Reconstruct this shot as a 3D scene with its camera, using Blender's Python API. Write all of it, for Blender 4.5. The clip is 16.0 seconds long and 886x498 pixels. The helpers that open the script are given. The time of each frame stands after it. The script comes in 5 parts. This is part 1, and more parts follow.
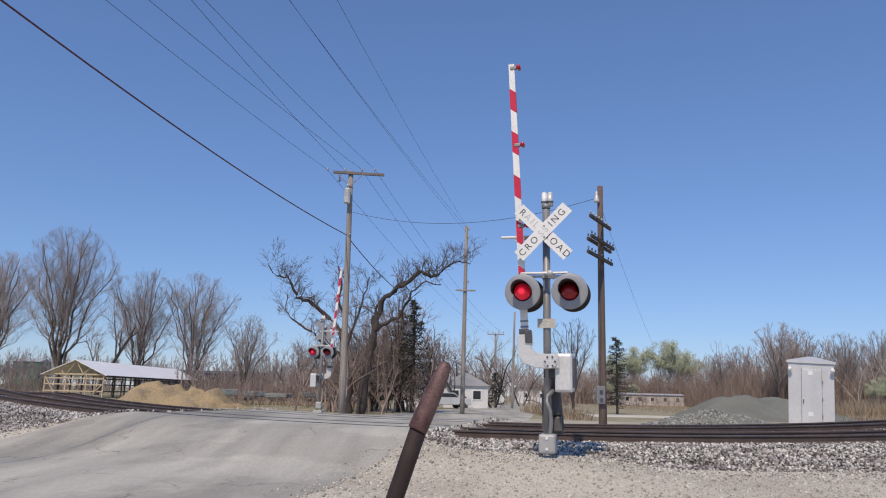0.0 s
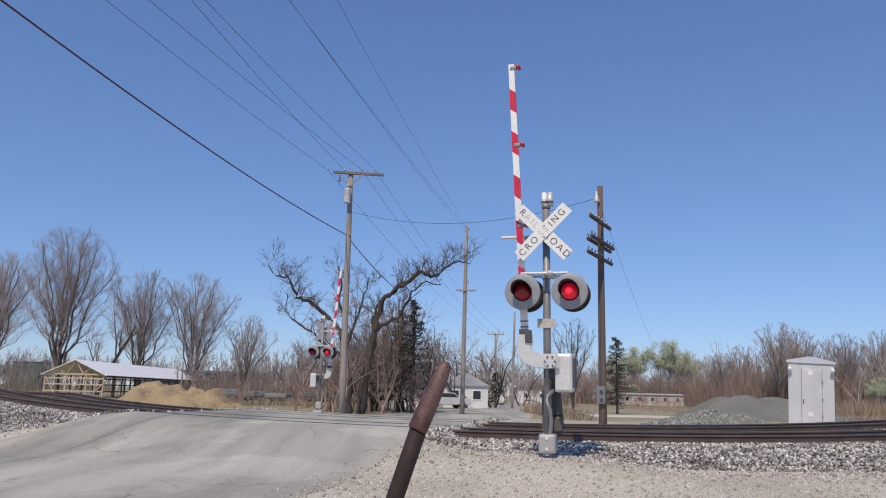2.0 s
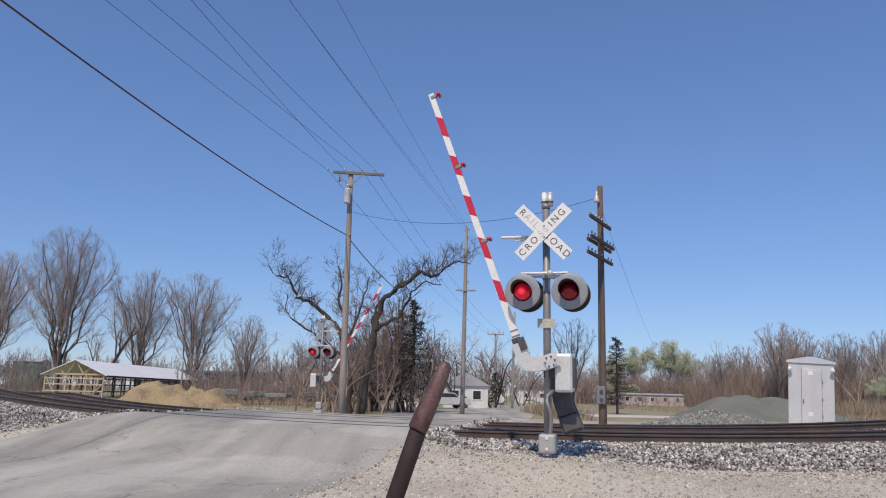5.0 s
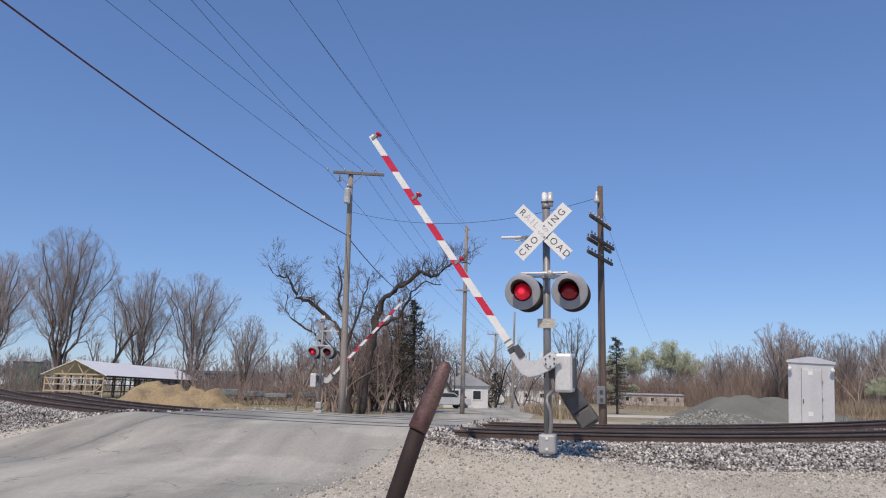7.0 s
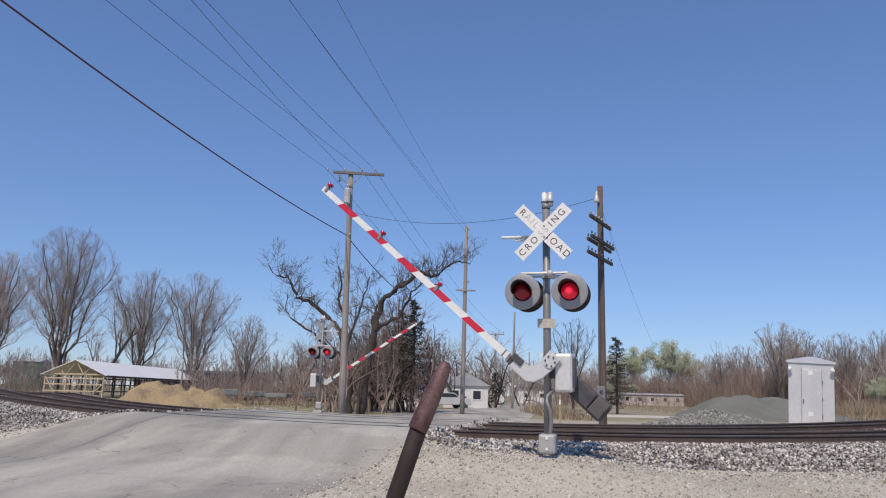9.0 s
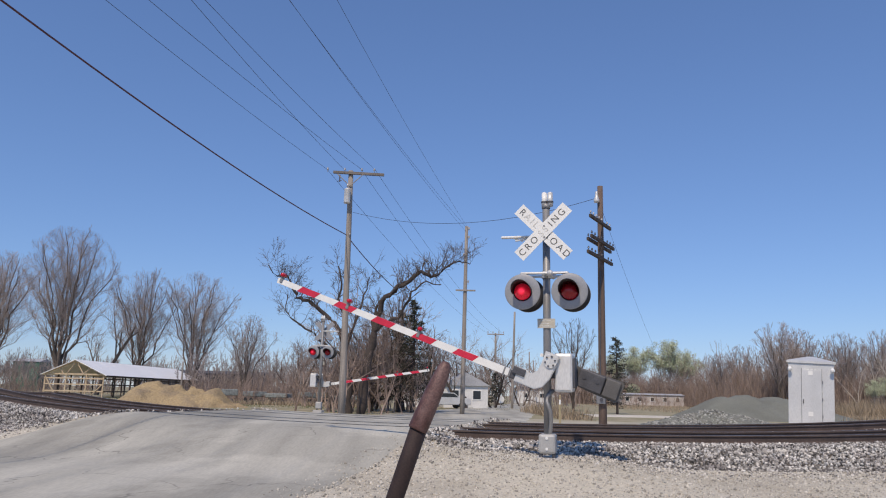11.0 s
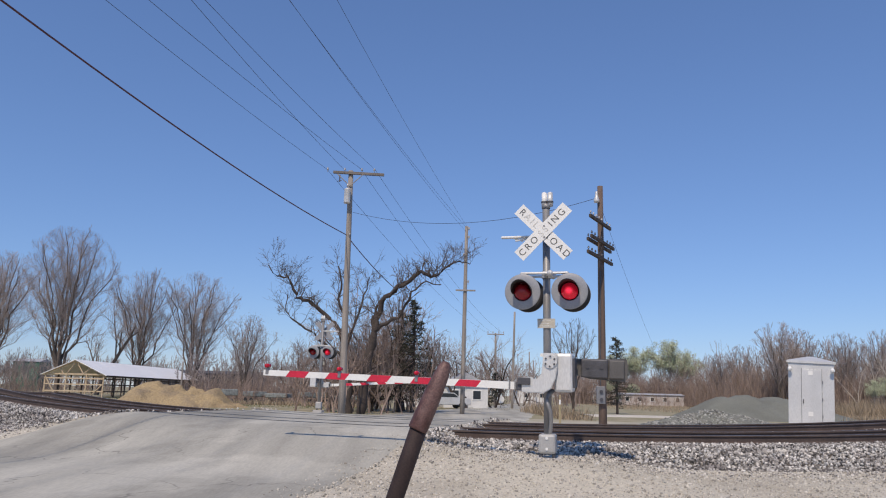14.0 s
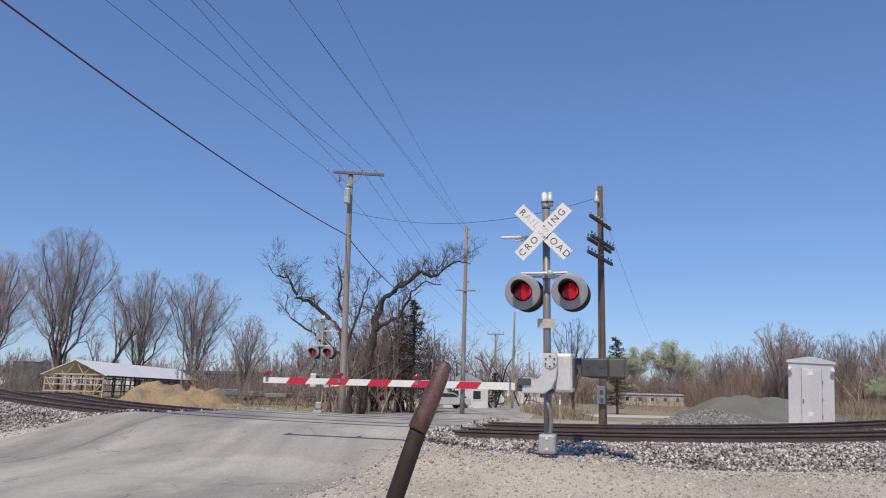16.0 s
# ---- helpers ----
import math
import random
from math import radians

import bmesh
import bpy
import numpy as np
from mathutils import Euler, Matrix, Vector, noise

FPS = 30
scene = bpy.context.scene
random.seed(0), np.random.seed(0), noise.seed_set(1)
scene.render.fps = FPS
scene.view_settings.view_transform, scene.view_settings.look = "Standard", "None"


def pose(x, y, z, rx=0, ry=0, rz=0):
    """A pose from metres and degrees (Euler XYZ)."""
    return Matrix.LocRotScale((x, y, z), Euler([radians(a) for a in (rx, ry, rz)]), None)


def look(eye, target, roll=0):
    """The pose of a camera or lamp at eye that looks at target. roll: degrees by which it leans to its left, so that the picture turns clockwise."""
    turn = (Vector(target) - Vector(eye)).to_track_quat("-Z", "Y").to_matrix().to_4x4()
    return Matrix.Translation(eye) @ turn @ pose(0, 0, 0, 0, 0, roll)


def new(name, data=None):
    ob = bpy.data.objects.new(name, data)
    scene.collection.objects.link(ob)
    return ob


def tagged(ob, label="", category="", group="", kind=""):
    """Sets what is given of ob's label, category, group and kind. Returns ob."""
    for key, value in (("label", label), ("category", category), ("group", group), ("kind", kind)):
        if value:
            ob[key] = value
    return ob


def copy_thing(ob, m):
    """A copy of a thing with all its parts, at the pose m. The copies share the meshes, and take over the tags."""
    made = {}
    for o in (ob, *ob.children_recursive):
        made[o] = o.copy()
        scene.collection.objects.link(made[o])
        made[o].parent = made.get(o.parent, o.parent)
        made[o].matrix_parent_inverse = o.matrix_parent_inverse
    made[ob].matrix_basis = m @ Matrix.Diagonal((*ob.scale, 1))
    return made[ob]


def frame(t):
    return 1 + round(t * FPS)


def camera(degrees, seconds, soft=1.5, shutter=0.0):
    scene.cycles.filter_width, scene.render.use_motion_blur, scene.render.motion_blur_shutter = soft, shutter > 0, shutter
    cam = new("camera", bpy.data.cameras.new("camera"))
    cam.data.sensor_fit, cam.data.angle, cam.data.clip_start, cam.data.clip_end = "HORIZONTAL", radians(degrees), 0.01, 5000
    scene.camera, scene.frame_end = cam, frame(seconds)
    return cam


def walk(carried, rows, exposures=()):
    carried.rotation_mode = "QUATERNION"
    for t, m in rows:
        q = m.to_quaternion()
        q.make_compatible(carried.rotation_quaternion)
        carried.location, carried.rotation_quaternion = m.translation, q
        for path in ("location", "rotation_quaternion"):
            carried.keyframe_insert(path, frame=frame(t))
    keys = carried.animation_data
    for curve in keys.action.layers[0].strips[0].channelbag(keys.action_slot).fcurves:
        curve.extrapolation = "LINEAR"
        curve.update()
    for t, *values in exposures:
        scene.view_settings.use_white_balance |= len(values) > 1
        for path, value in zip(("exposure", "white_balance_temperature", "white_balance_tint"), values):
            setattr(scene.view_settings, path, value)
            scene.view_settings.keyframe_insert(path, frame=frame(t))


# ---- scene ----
import collections

# camera: it stands still on the gravel beside the road
cam = camera(62.2, 16.0, soft=1.1)
EYE = (0.0, 0.0, 0.776)
VIEW = look(EYE, (0.0, 10.0, 0.776 + 1.977), roll=1.4)
walk(cam, [(0.0, VIEW), (16.0, VIEW)], exposures=[(0.0, 0.0, 6450, 17), (16.0, 0.0, 6450, 17)])

# daylight: clear spring sky, high sun from behind and to the left
SUN_FROM = Vector((-0.26, -0.78, 1.0)).normalized()
world = bpy.data.worlds.new("sky")
scene.world = world
world.use_nodes = True
wn = world.node_tree
sky = wn.nodes.new("ShaderNodeTexSky")
sky.sky_type = "NISHITA"
sky.sun_disc = False
sky.sun_elevation = math.asin(SUN_FROM.z)
sky.sun_rotation = math.atan2(SUN_FROM.x, SUN_FROM.y)
sky.altitude = 1500.0
sky.air_density, sky.dust_density, sky.ozone_density = 1.35, 0.0, 9.0
wn.nodes["Background"].inputs["Strength"].default_value = 0.143
# a colour grade (gamma and tint) evens the sky's brightness from zenith to horizon
even, tint = wn.nodes.new("ShaderNodeGamma"), wn.nodes.new("ShaderNodeVectorMath")
even.inputs["Gamma"].default_value = 0.75
tint.operation = "MULTIPLY"
tint.inputs[1].default_value = (0.89, 1.02, 1.22)
wn.links.new(sky.outputs[0], even.inputs["Color"])
wn.links.new(even.outputs[0], tint.inputs[0])
wn.links.new(tint.outputs[0], wn.nodes["Background"].inputs["Color"])
sun = new("sun", bpy.data.lights.new("sun", "SUN"))
sun.data.energy, sun.data.angle, sun.data.color = 3.2, radians(0.9), (1.0, 0.875, 0.665)
sun.matrix_world = look(SUN_FROM * 100, (0, 0, 0))


# ---- materials ----
def ramp_color(c, k):
    return (min(1, c[0] * k), min(1, c[1] * k), min(1, c[2] * k), 1)


def mat(name, color, rough=0.7, metal=0.0, vary=0.25, scale=3.0, fine=40.0, bump=0.15, other=None, amount=0.5, emit=0.0, island=None, distance=0.01, coord="Object", streak=(1, 1, 1)):
    """A worn surface: colour that varies at two scales, with fine relief. other: a second colour in patches."""
    m = bpy.data.materials.new(name)
    m.use_nodes = True
    nt = m.node_tree
    b = nt.nodes["Principled BSDF"]
    b.inputs["Metallic"].default_value = metal
    tc = nt.nodes.new("ShaderNodeTexCoord")
    mp = nt.nodes.new("ShaderNodeMapping")
    mp.inputs["Scale"].default_value = streak
    if coord == "World":
        geo = nt.nodes.new("ShaderNodeNewGeometry")
        nt.links.new(geo.outputs["Position"], mp.inputs["Vector"])
    else:
        nt.links.new(tc.outputs[coord], mp.inputs["Vector"])
    big, small = nt.nodes.new("ShaderNodeTexNoise"), nt.nodes.new("ShaderNodeTexNoise")
    for n, s in ((big, scale), (small, fine)):
        n.inputs["Scale"].default_value = s
        n.inputs["Detail"].default_value = 5
        nt.links.new(mp.outputs[0], n.inputs["Vector"])
    r1 = nt.nodes.new("ShaderNodeValToRGB")
    r1.color_ramp.elements[0].position, r1.color_ramp.elements[1].position = 0.35, 0.68
    r1.color_ramp.elements[0].color = (*color, 1)
    r1.color_ramp.elements[1].color = (*(other or [v * (1 - vary) for v in color]), 1)
    if other:
        r1.color_ramp.elements[0].position = 0.62 - 0.3 * amount
        r1.color_ramp.elements[1].position = 0.78 - 0.3 * amount
    nt.links.new(big.outputs[0], r1.inputs[0])
    r2 = nt.nodes.new("ShaderNodeMapRange")
    r2.inputs["From Min"].default_value, r2.inputs["From Max"].default_value = 0.3, 0.7
    r2.inputs["To Min"].default_value, r2.inputs["To Max"].default_value = 1 - vary, 1 + vary
    nt.links.new(small.outputs[0], r2.inputs["Value"])
    mul = nt.nodes.new("ShaderNodeVectorMath")
    mul.operation = "SCALE"
    nt.links.new(r1.outputs[0], mul.inputs[0])
    last = r2.outputs[0]
    if island:
        geo2 = nt.nodes.new("ShaderNodeNewGeometry")
        r3 = nt.nodes.new("ShaderNodeMapRange")
        r3.inputs["To Min"].default_value, r3.inputs["To Max"].default_value = island
        nt.links.new(geo2.outputs["Random Per Island"], r3.inputs["Value"])
        mm = nt.nodes.new("ShaderNodeMath")
        mm.operation = "MULTIPLY"
        nt.links.new(last, mm.inputs[0])
        nt.links.new(r3.outputs[0], mm.inputs[1])
        last = mm.outputs[0]
    nt.links.new(last, mul.inputs["Scale"])
    nt.links.new(mul.outputs[0], b.inputs["Base Color"])
    rr = nt.nodes.new("ShaderNodeMapRange")
    rr.inputs["To Min"].default_value, rr.inputs["To Max"].default_value = max(0.03, rough - 0.12), min(1, rough + 0.12)
    nt.links.new(small.outputs[0], rr.inputs["Value"])
    nt.links.new(rr.outputs[0], b.inputs["Roughness"])
    if bump:
        bp = nt.nodes.new("ShaderNodeBump")
        bp.inputs["Strength"].default_value, bp.inputs["Distance"].default_value = bump, distance
        nt.links.new(small.outputs[0], bp.inputs["Height"])
        nt.links.new(bp.outputs[0], b.inputs["Normal"])
    if emit:
        b.inputs["Emission Color"].default_value = (*color, 1)
        b.inputs["Emission Strength"].default_value = emit
    return m


M = dict(
    galv=mat("galvanised_steel", (0.27, 0.27, 0.272), 0.5, 0.35, 0.15, 4, 60, 0.08),
    silver=mat("aluminium_paint", (0.65, 0.65, 0.635), 0.42, 0.25, 0.10, 3, 50, 0.06, streak=(1, 1, 0.3)),
    darksteel=mat("weathered_dark_steel", (0.10, 0.10, 0.11), 0.55, 0.3, 0.3, 6, 60, 0.15),
    gwt=mat("weight_paint", (0.13, 0.125, 0.12), 0.6, 0.2, 0.25, 5, 60, 0.15),
    white=mat("white_reflective_sheet", (0.80, 0.80, 0.77), 0.4, 0, 0.07, 5, 60, 0.03),
    red=mat("red_reflective_sheet", (0.60, 0.022, 0.055), 0.35, 0, 0.12, 6, 60, 0.03),
    black=mat("black_letter_sheet", (0.11, 0.11, 0.10), 0.5, 0, 0.2, 20, 60, 0.0),
    faded=mat("faded_letter_sheet", (0.60, 0.60, 0.57), 0.5, 0, 0.25, 25, 60, 0.0),
    disc=mat("background_disc_grey", (0.30, 0.31, 0.33), 0.5, 0.1, 0.10, 5, 50, 0.05),
    hood=mat("matt_black_hood", (0.03, 0.03, 0.033), 0.6, 0, 0.2, 5, 50, 0.05),
    lens=mat("unlit_red_lens", (0.30, 0.010, 0.018), 0.2, 0, 0.2, 30, 90, 0.15),
    lit=mat("lit_red_lens", (0.85, 0.008, 0.03), 0.25, 0, 0.05, 20, 60, 0.0, emit=0.30),
    armlens=mat("arm_lamp_red_lens", (0.55, 0.01, 0.03), 0.2, 0, 0.1, 30, 90, 0.1),
    rust=mat("rusty_pipe", (0.085, 0.038, 0.033), 0.55, 0.2, 0.35, 9, 140, 0.5, other=(0.16, 0.095, 0.085), amount=0.45, distance=0.002),
    darkrust=mat("dark_rusty_pipe", (0.042, 0.026, 0.024), 0.75, 0.2, 0.35, 9, 140, 0.5, distance=0.002),
    rail=mat("rail_steel_rust", (0.125, 0.092, 0.078), 0.7, 0.3, 0.3, 2, 40, 0.2),
    railhead=mat("worn_rail_head", (0.30, 0.29, 0.29), 0.32, 0.9, 0.2, 2, 40, 0.05),
    tie=mat("creosoted_timber", (0.085, 0.065, 0.052), 0.9, 0, 0.35, 2, 30, 0.5, streak=(4, 1, 4)),
    stone=mat("ballast_stone", (0.49, 0.465, 0.425), 0.9, 0, 0.2, 1.2, 30, 0.3, other=(0.27, 0.245, 0.225), amount=0.5, island=(0.12, 1.65)),
    pebble=mat("pale_pebble", (0.50, 0.465, 0.40), 0.95, 0, 0.2, 3, 30, 0.2, island=(0.55, 1.4)),
    # bed colour is darkened to stand in for shade in the ballast gaps
    bed=mat("gap_shaded_ballast_bed", (0.11, 0.097, 0.085), 0.95, 0, 0.3, 0.8, 16, 0.9, other=(0.19, 0.165, 0.145), amount=0.5, coord="World", distance=0.04),
    noticeplate=mat("stained_notice_plate", (0.50, 0.47, 0.40), 0.6, 0, 0.2, 12, 60, 0.05),
    pole=mat("weathered_pole_timber", (0.34, 0.305, 0.27), 0.9, 0, 0.3, 2, 30, 0.4, streak=(6, 6, 0.5)),
    brownpole=mat("brown_pole_timber", (0.165, 0.118, 0.095), 0.9, 0, 0.3, 2, 30, 0.4, streak=(6, 6, 0.5)),
    wire=mat("wire_black", (0.03, 0.025, 0.03), 0.6, 0, 0.2, 1, 10, 0.0),
    cable=mat("messenger_cable", (0.10, 0.035, 0.045), 0.6, 0, 0.2, 1, 10, 0.0),
    darkglass=mat("dark_insulator_glass", (0.10, 0.10, 0.11), 0.2, 0, 0.2, 5, 30, 0.0),
    insul=mat("insulator_glaze", (0.45, 0.45, 0.46), 0.2, 0, 0.2, 5, 30, 0.0),
    bark=mat("grey_brown_bark", (0.15, 0.122, 0.104), 0.95, 0, 0.35, 1.5, 12, 0.6, distance=0.03),
    darkbark=mat("dark_furrowed_bark", (0.070, 0.055, 0.048), 0.95, 0, 0.35, 1.5, 12, 0.7, distance=0.03),
    paletwig=mat("pale_sapling_bark", (0.46, 0.41, 0.36), 0.95, 0, 0.2, 1, 6, 0.0),
    oldsiding=mat("faded_pink_grey_siding", (0.50, 0.45, 0.42), 0.8, 0, 0.2, 0.6, 8, 0.05),
    twig=mat("bare_twigs", (0.36, 0.305, 0.28), 0.95, 0, 0.2, 1, 6, 0.0),
    bud=mat("budding_spring_leaves", (0.50, 0.54, 0.36), 0.9, 0, 0.15, 0.4, 4, 0.0, island=(0.8, 1.25)),
    needle=mat("dark_conifer_needles", (0.042, 0.046, 0.030), 0.9, 0, 0.3, 0.5, 5, 0.0, island=(0.4, 1.7)),
    brush=mat("dry_brush", (0.34, 0.27, 0.19), 0.95, 0, 0.3, 0.4, 6, 0.0, island=(0.5, 1.5)),
    barnroof=mat("white_roofing_sheet", (0.90, 0.90, 0.89), 0.4, 0.0, 0.05, 0.3, 8, 0.02),
    lumber=mat("new_pine_lumber", (0.55, 0.44, 0.30), 0.8, 0, 0.15, 2, 20, 0.1),
    sand=mat("yellow_sand_heap", (0.37, 0.28, 0.155), 0.95, 0, 0.25, 0.7, 9, 0.8, other=(0.29, 0.225, 0.14), amount=0.55, distance=0.08),
    stonepile=mat("grey_crushed_stone", (0.20, 0.205, 0.17), 0.95, 0, 0.2, 0.5, 14, 0.8, distance=0.05),
    heapstone=mat("coarse_grey_ballast", (0.27, 0.27, 0.245), 0.95, 0, 0.2, 1.0, 14, 0.5, island=(0.4, 1.7)),
    siding=mat("pale_siding", (0.68, 0.68, 0.66), 0.7, 0, 0.1, 0.6, 8, 0.05),
    greywall=mat("grey_siding", (0.40, 0.41, 0.43), 0.7, 0, 0.15, 0.6, 8, 0.05),
    greenwall=mat("green_metal_siding", (0.08, 0.16, 0.12), 0.6, 0.1, 0.15, 0.6, 8, 0.05),
    darkroof=mat("dark_shingle_roof", (0.09, 0.09, 0.10), 0.9, 0, 0.2, 1, 9, 0.2),
    glass=mat("dark_window_glass", (0.03, 0.035, 0.04), 0.08, 0, 0.1, 1, 4, 0.0),
    yellow=mat("yellow_marker_paint", (0.40, 0.33, 0.19), 0.6, 0, 0.15, 3, 30, 0.05),
    junk=mat("weathered_scrap", (0.22, 0.24, 0.23), 0.8, 0.1, 0.4, 1.5, 8, 0.2, other=(0.16, 0.10, 0.07), amount=0.45),
    lane=mat("pale_lane_gravel", (0.62, 0.57, 0.48), 0.95, 0, 0.15, 0.8, 12, 0.3),
    casting=mat("grey_cast_iron_paint", (0.42, 0.42, 0.41), 0.55, 0.15, 0.15, 4, 60, 0.12),
    oldarm=mat("dark_weathered_arm_timber", (0.19, 0.17, 0.155), 0.9, 0, 0.3, 2, 30, 0.4, streak=(0.5, 6, 6)),
    concrete=mat("concrete", (0.44, 0.43, 0.41), 0.9, 0, 0.15, 2, 30, 0.2),
    grass=mat("spring_grass", (0.16, 0.17, 0.07), 0.95, 0, 0.3, 0.3, 6, 0.3),
)


def bulb_glow(m):
    """The lamp behind the lens is brightest in the middle."""
    nt = m.node_tree
    b = nt.nodes["Principled BSDF"]
    tc, sep = nt.nodes.new("ShaderNodeTexCoord"), nt.nodes.new("ShaderNodeSeparateXYZ")
    nt.links.new(tc.outputs["Object"], sep.inputs[0])
    com, ln, mr = nt.nodes.new("ShaderNodeCombineXYZ"), nt.nodes.new("ShaderNodeVectorMath"), nt.nodes.new("ShaderNodeMapRange")
    nt.links.new(sep.outputs["X"], com.inputs["X"])
    nt.links.new(sep.outputs["Z"], com.inputs["Y"])
    ln.operation = "LENGTH"
    nt.links.new(com.outputs[0], ln.inputs[0])
    mr.interpolation_type = "SMOOTHSTEP"
    mr.inputs["From Min"].default_value, mr.inputs["From Max"].default_value = 0.015, 0.085
    mr.inputs["To Min"].default_value, mr.inputs["To Max"].default_value = 1.1, 0.12
    nt.links.new(ln.outputs["Value"], mr.inputs["Value"])
    nt.links.new(mr.outputs[0], b.inputs["Emission Strength"])
    b.inputs["Emission Color"].default_value = (0.95, 0.03, 0.07, 1)


bulb_glow(M["lit"])


# ---- mesh helpers ----
def part(name, bm, material, parent=None, label="", smooth=False):
    """Links a bmesh as one mesh object, under a thing or a part."""
    me = bpy.data.meshes.new(name)
    bm.to_mesh(me)
    bm.free()
    for m in material if isinstance(material, (list, tuple)) else [material]:
        me.materials.append(m)
    if smooth:
        me.shade_smooth()
    ob = new(name, me)
    ob.parent = parent
    if label:
        tagged(ob, label)
    return ob


def raw(name, verts, faces, material, parent=None, label="", smooth=False):
    """Links plain vertex and face arrays as one mesh object."""
    me = bpy.data.meshes.new(name)
    me.from_pydata([tuple(v) for v in verts], [], [tuple(f) for f in faces])
    me.materials.append(material)
    if smooth:
        me.shade_smooth()
    ob = new(name, me)
    ob.parent = parent
    if label:
        tagged(ob, label)
    return ob


def thing(name, m, label, category, group="", kind=""):
    ob = new(name)
    ob.empty_display_size = 0.2
    ob.matrix_world = m
    return tagged(ob, label, category, group, kind)


def box(bm, c, size, bevel=0.0, m=None):
    """A box with rounded edges, centred at c."""
    made = bmesh.ops.create_cube(bm, size=1.0)["verts"]
    t = (m or Matrix()) @ Matrix.Translation(c) @ Matrix.Diagonal((*size, 1))
    bmesh.ops.transform(bm, matrix=t, verts=made)
    if bevel:
        edges = list({e for v in made for e in v.link_edges})
        bmesh.ops.bevel(bm, geom=edges, offset=bevel, segments=2, affect="EDGES", profile=0.5)
    return bm


def rod(bm, a, b, r0, r1=None, n=12):
    """A round bar from a to b, tapered from r0 to r1."""
    a, b = Vector(a), Vector(b)
    t = Matrix.Translation((a + b) / 2) @ (b - a).to_track_quat("Z", "Y").to_matrix().to_4x4()
    bmesh.ops.create_cone(bm, cap_ends=True, segments=n, radius1=r0, radius2=r0 if r1 is None else r1, depth=(b - a).length, matrix=t)
    return bm


def ball(bm, c, r, n=12, scale=(1, 1, 1)):
    bmesh.ops.create_uvsphere(bm, u_segments=n, v_segments=max(6, n // 2), radius=r, matrix=Matrix.Translation(c) @ Matrix.Diagonal((*scale, 1)))
    return bm


def lathe(bm, prof, n=24, m=None):
    """Turns a profile of (radius, height) about z."""
    m = m or Matrix()
    rings = [[bm.verts.new(m @ Vector((r * math.cos(a), r * math.sin(a), h))) for a in (2 * math.pi * i / n for i in range(n))] for r, h in prof]
    for p, q in zip(rings, rings[1:]):
        for i in range(n):
            bm.faces.new((p[i], p[(i + 1) % n], q[(i + 1) % n], q[i]))
    return bm


def plate(bm, outline, depth, m=None, bevel=0.0):
    """An outline of (x, z) points, given a thickness along y."""
    m = m or Matrix()
    front = [bm.verts.new(m @ Vector((x, -depth / 2, z))) for x, z in outline]
    back = [bm.verts.new(m @ Vector((x, depth / 2, z))) for x, z in outline]
    n = len(outline)
    fs = [bm.faces.new(front), bm.faces.new(back[::-1])]
    fs += [bm.faces.new((front[(i + 1) % n], front[i], back[i], back[(i + 1) % n])) for i in range(n)]
    bmesh.ops.recalc_face_normals(bm, faces=fs)
    if bevel:
        bmesh.ops.bevel(bm, geom=[e for f in fs[:2] for e in f.edges], offset=bevel, segments=2, affect="EDGES")
    return bm


def path_tube(bm, pts, radii, n=8):
    """A bent round bar through the points."""
    pts = [Vector(p) for p in pts]
    rings = []
    for i, p in enumerate(pts):
        d = (pts[min(i + 1, len(pts) - 1)] - pts[max(i - 1, 0)]).normalized()
        q = d.to_track_quat("Z", "Y").to_matrix()
        r = radii[i] if isinstance(radii, (list, tuple)) else radii
        rings.append([bm.verts.new(p + q @ Vector((r * math.cos(2 * math.pi * k / n), r * math.sin(2 * math.pi * k / n), 0))) for k in range(n)])
    for a, b in zip(rings, rings[1:]):
        for k in range(n):
            bm.faces.new((a[k], a[(k + 1) % n], b[(k + 1) % n], b[k]))
    bm.faces.new(rings[0][::-1])
    bm.faces.new(rings[-1])
    return bm


def BM():
    return bmesh.new()


# ---- the lie of the land: rail top is level 0 ----
def track_y(x, off=0.0):
    """The line of the nearest rail, seen from above; off: metres further from the camera."""
    e = max(-22.0, min(18.0, x - 4.0))
    k = 0.025 if e < 0 else 0.018
    y = 16.3 + k * e * e + 2 * k * e * (x - 4.0 - e)
    return y + off * math.sqrt(1 + (2 * k * e) ** 2)


def track_z(x, off=0.0):
    e = max(-20.0, min(14.0, x - 2.0))
    low = 0.012 * max(0.0, min(20.0, -x - 3.0)) * smooth(2.0, 4.3, off)
    return (0.00105 - 0.00002 * e if e < 0 else 0.0019) * e * e - low


def road_mid(y):
    """The road's middle line, as x."""
    return -3.7 + 0.245 * min(y - 18.3, 0.0) + 0.21 * max(0.0, min(y - 18.3, 18.0)) + 0.155 * max(0.0, y - 36.3)


def road_half(y, side=1):
    """Half the road's width on the left (-1) or right (1) of its middle line; it widens to the left near the camera."""
    return 4.1 + (0.40 * max(0.0, 20.0 - y) if side < 0 else 0.0) - 0.8 * smooth(45, 80, y)


def off_road(x, y):
    """Metres outside the road's edge; negative on the road."""
    m = road_mid(y)
    return m - road_half(y, -1) - x if x < m else x - m - road_half(y, 1)


def smooth(a, b, v):
    t = max(0.0, min(1.0, (v - a) / (b - a)))
    return t * t * (3 - 2 * t)


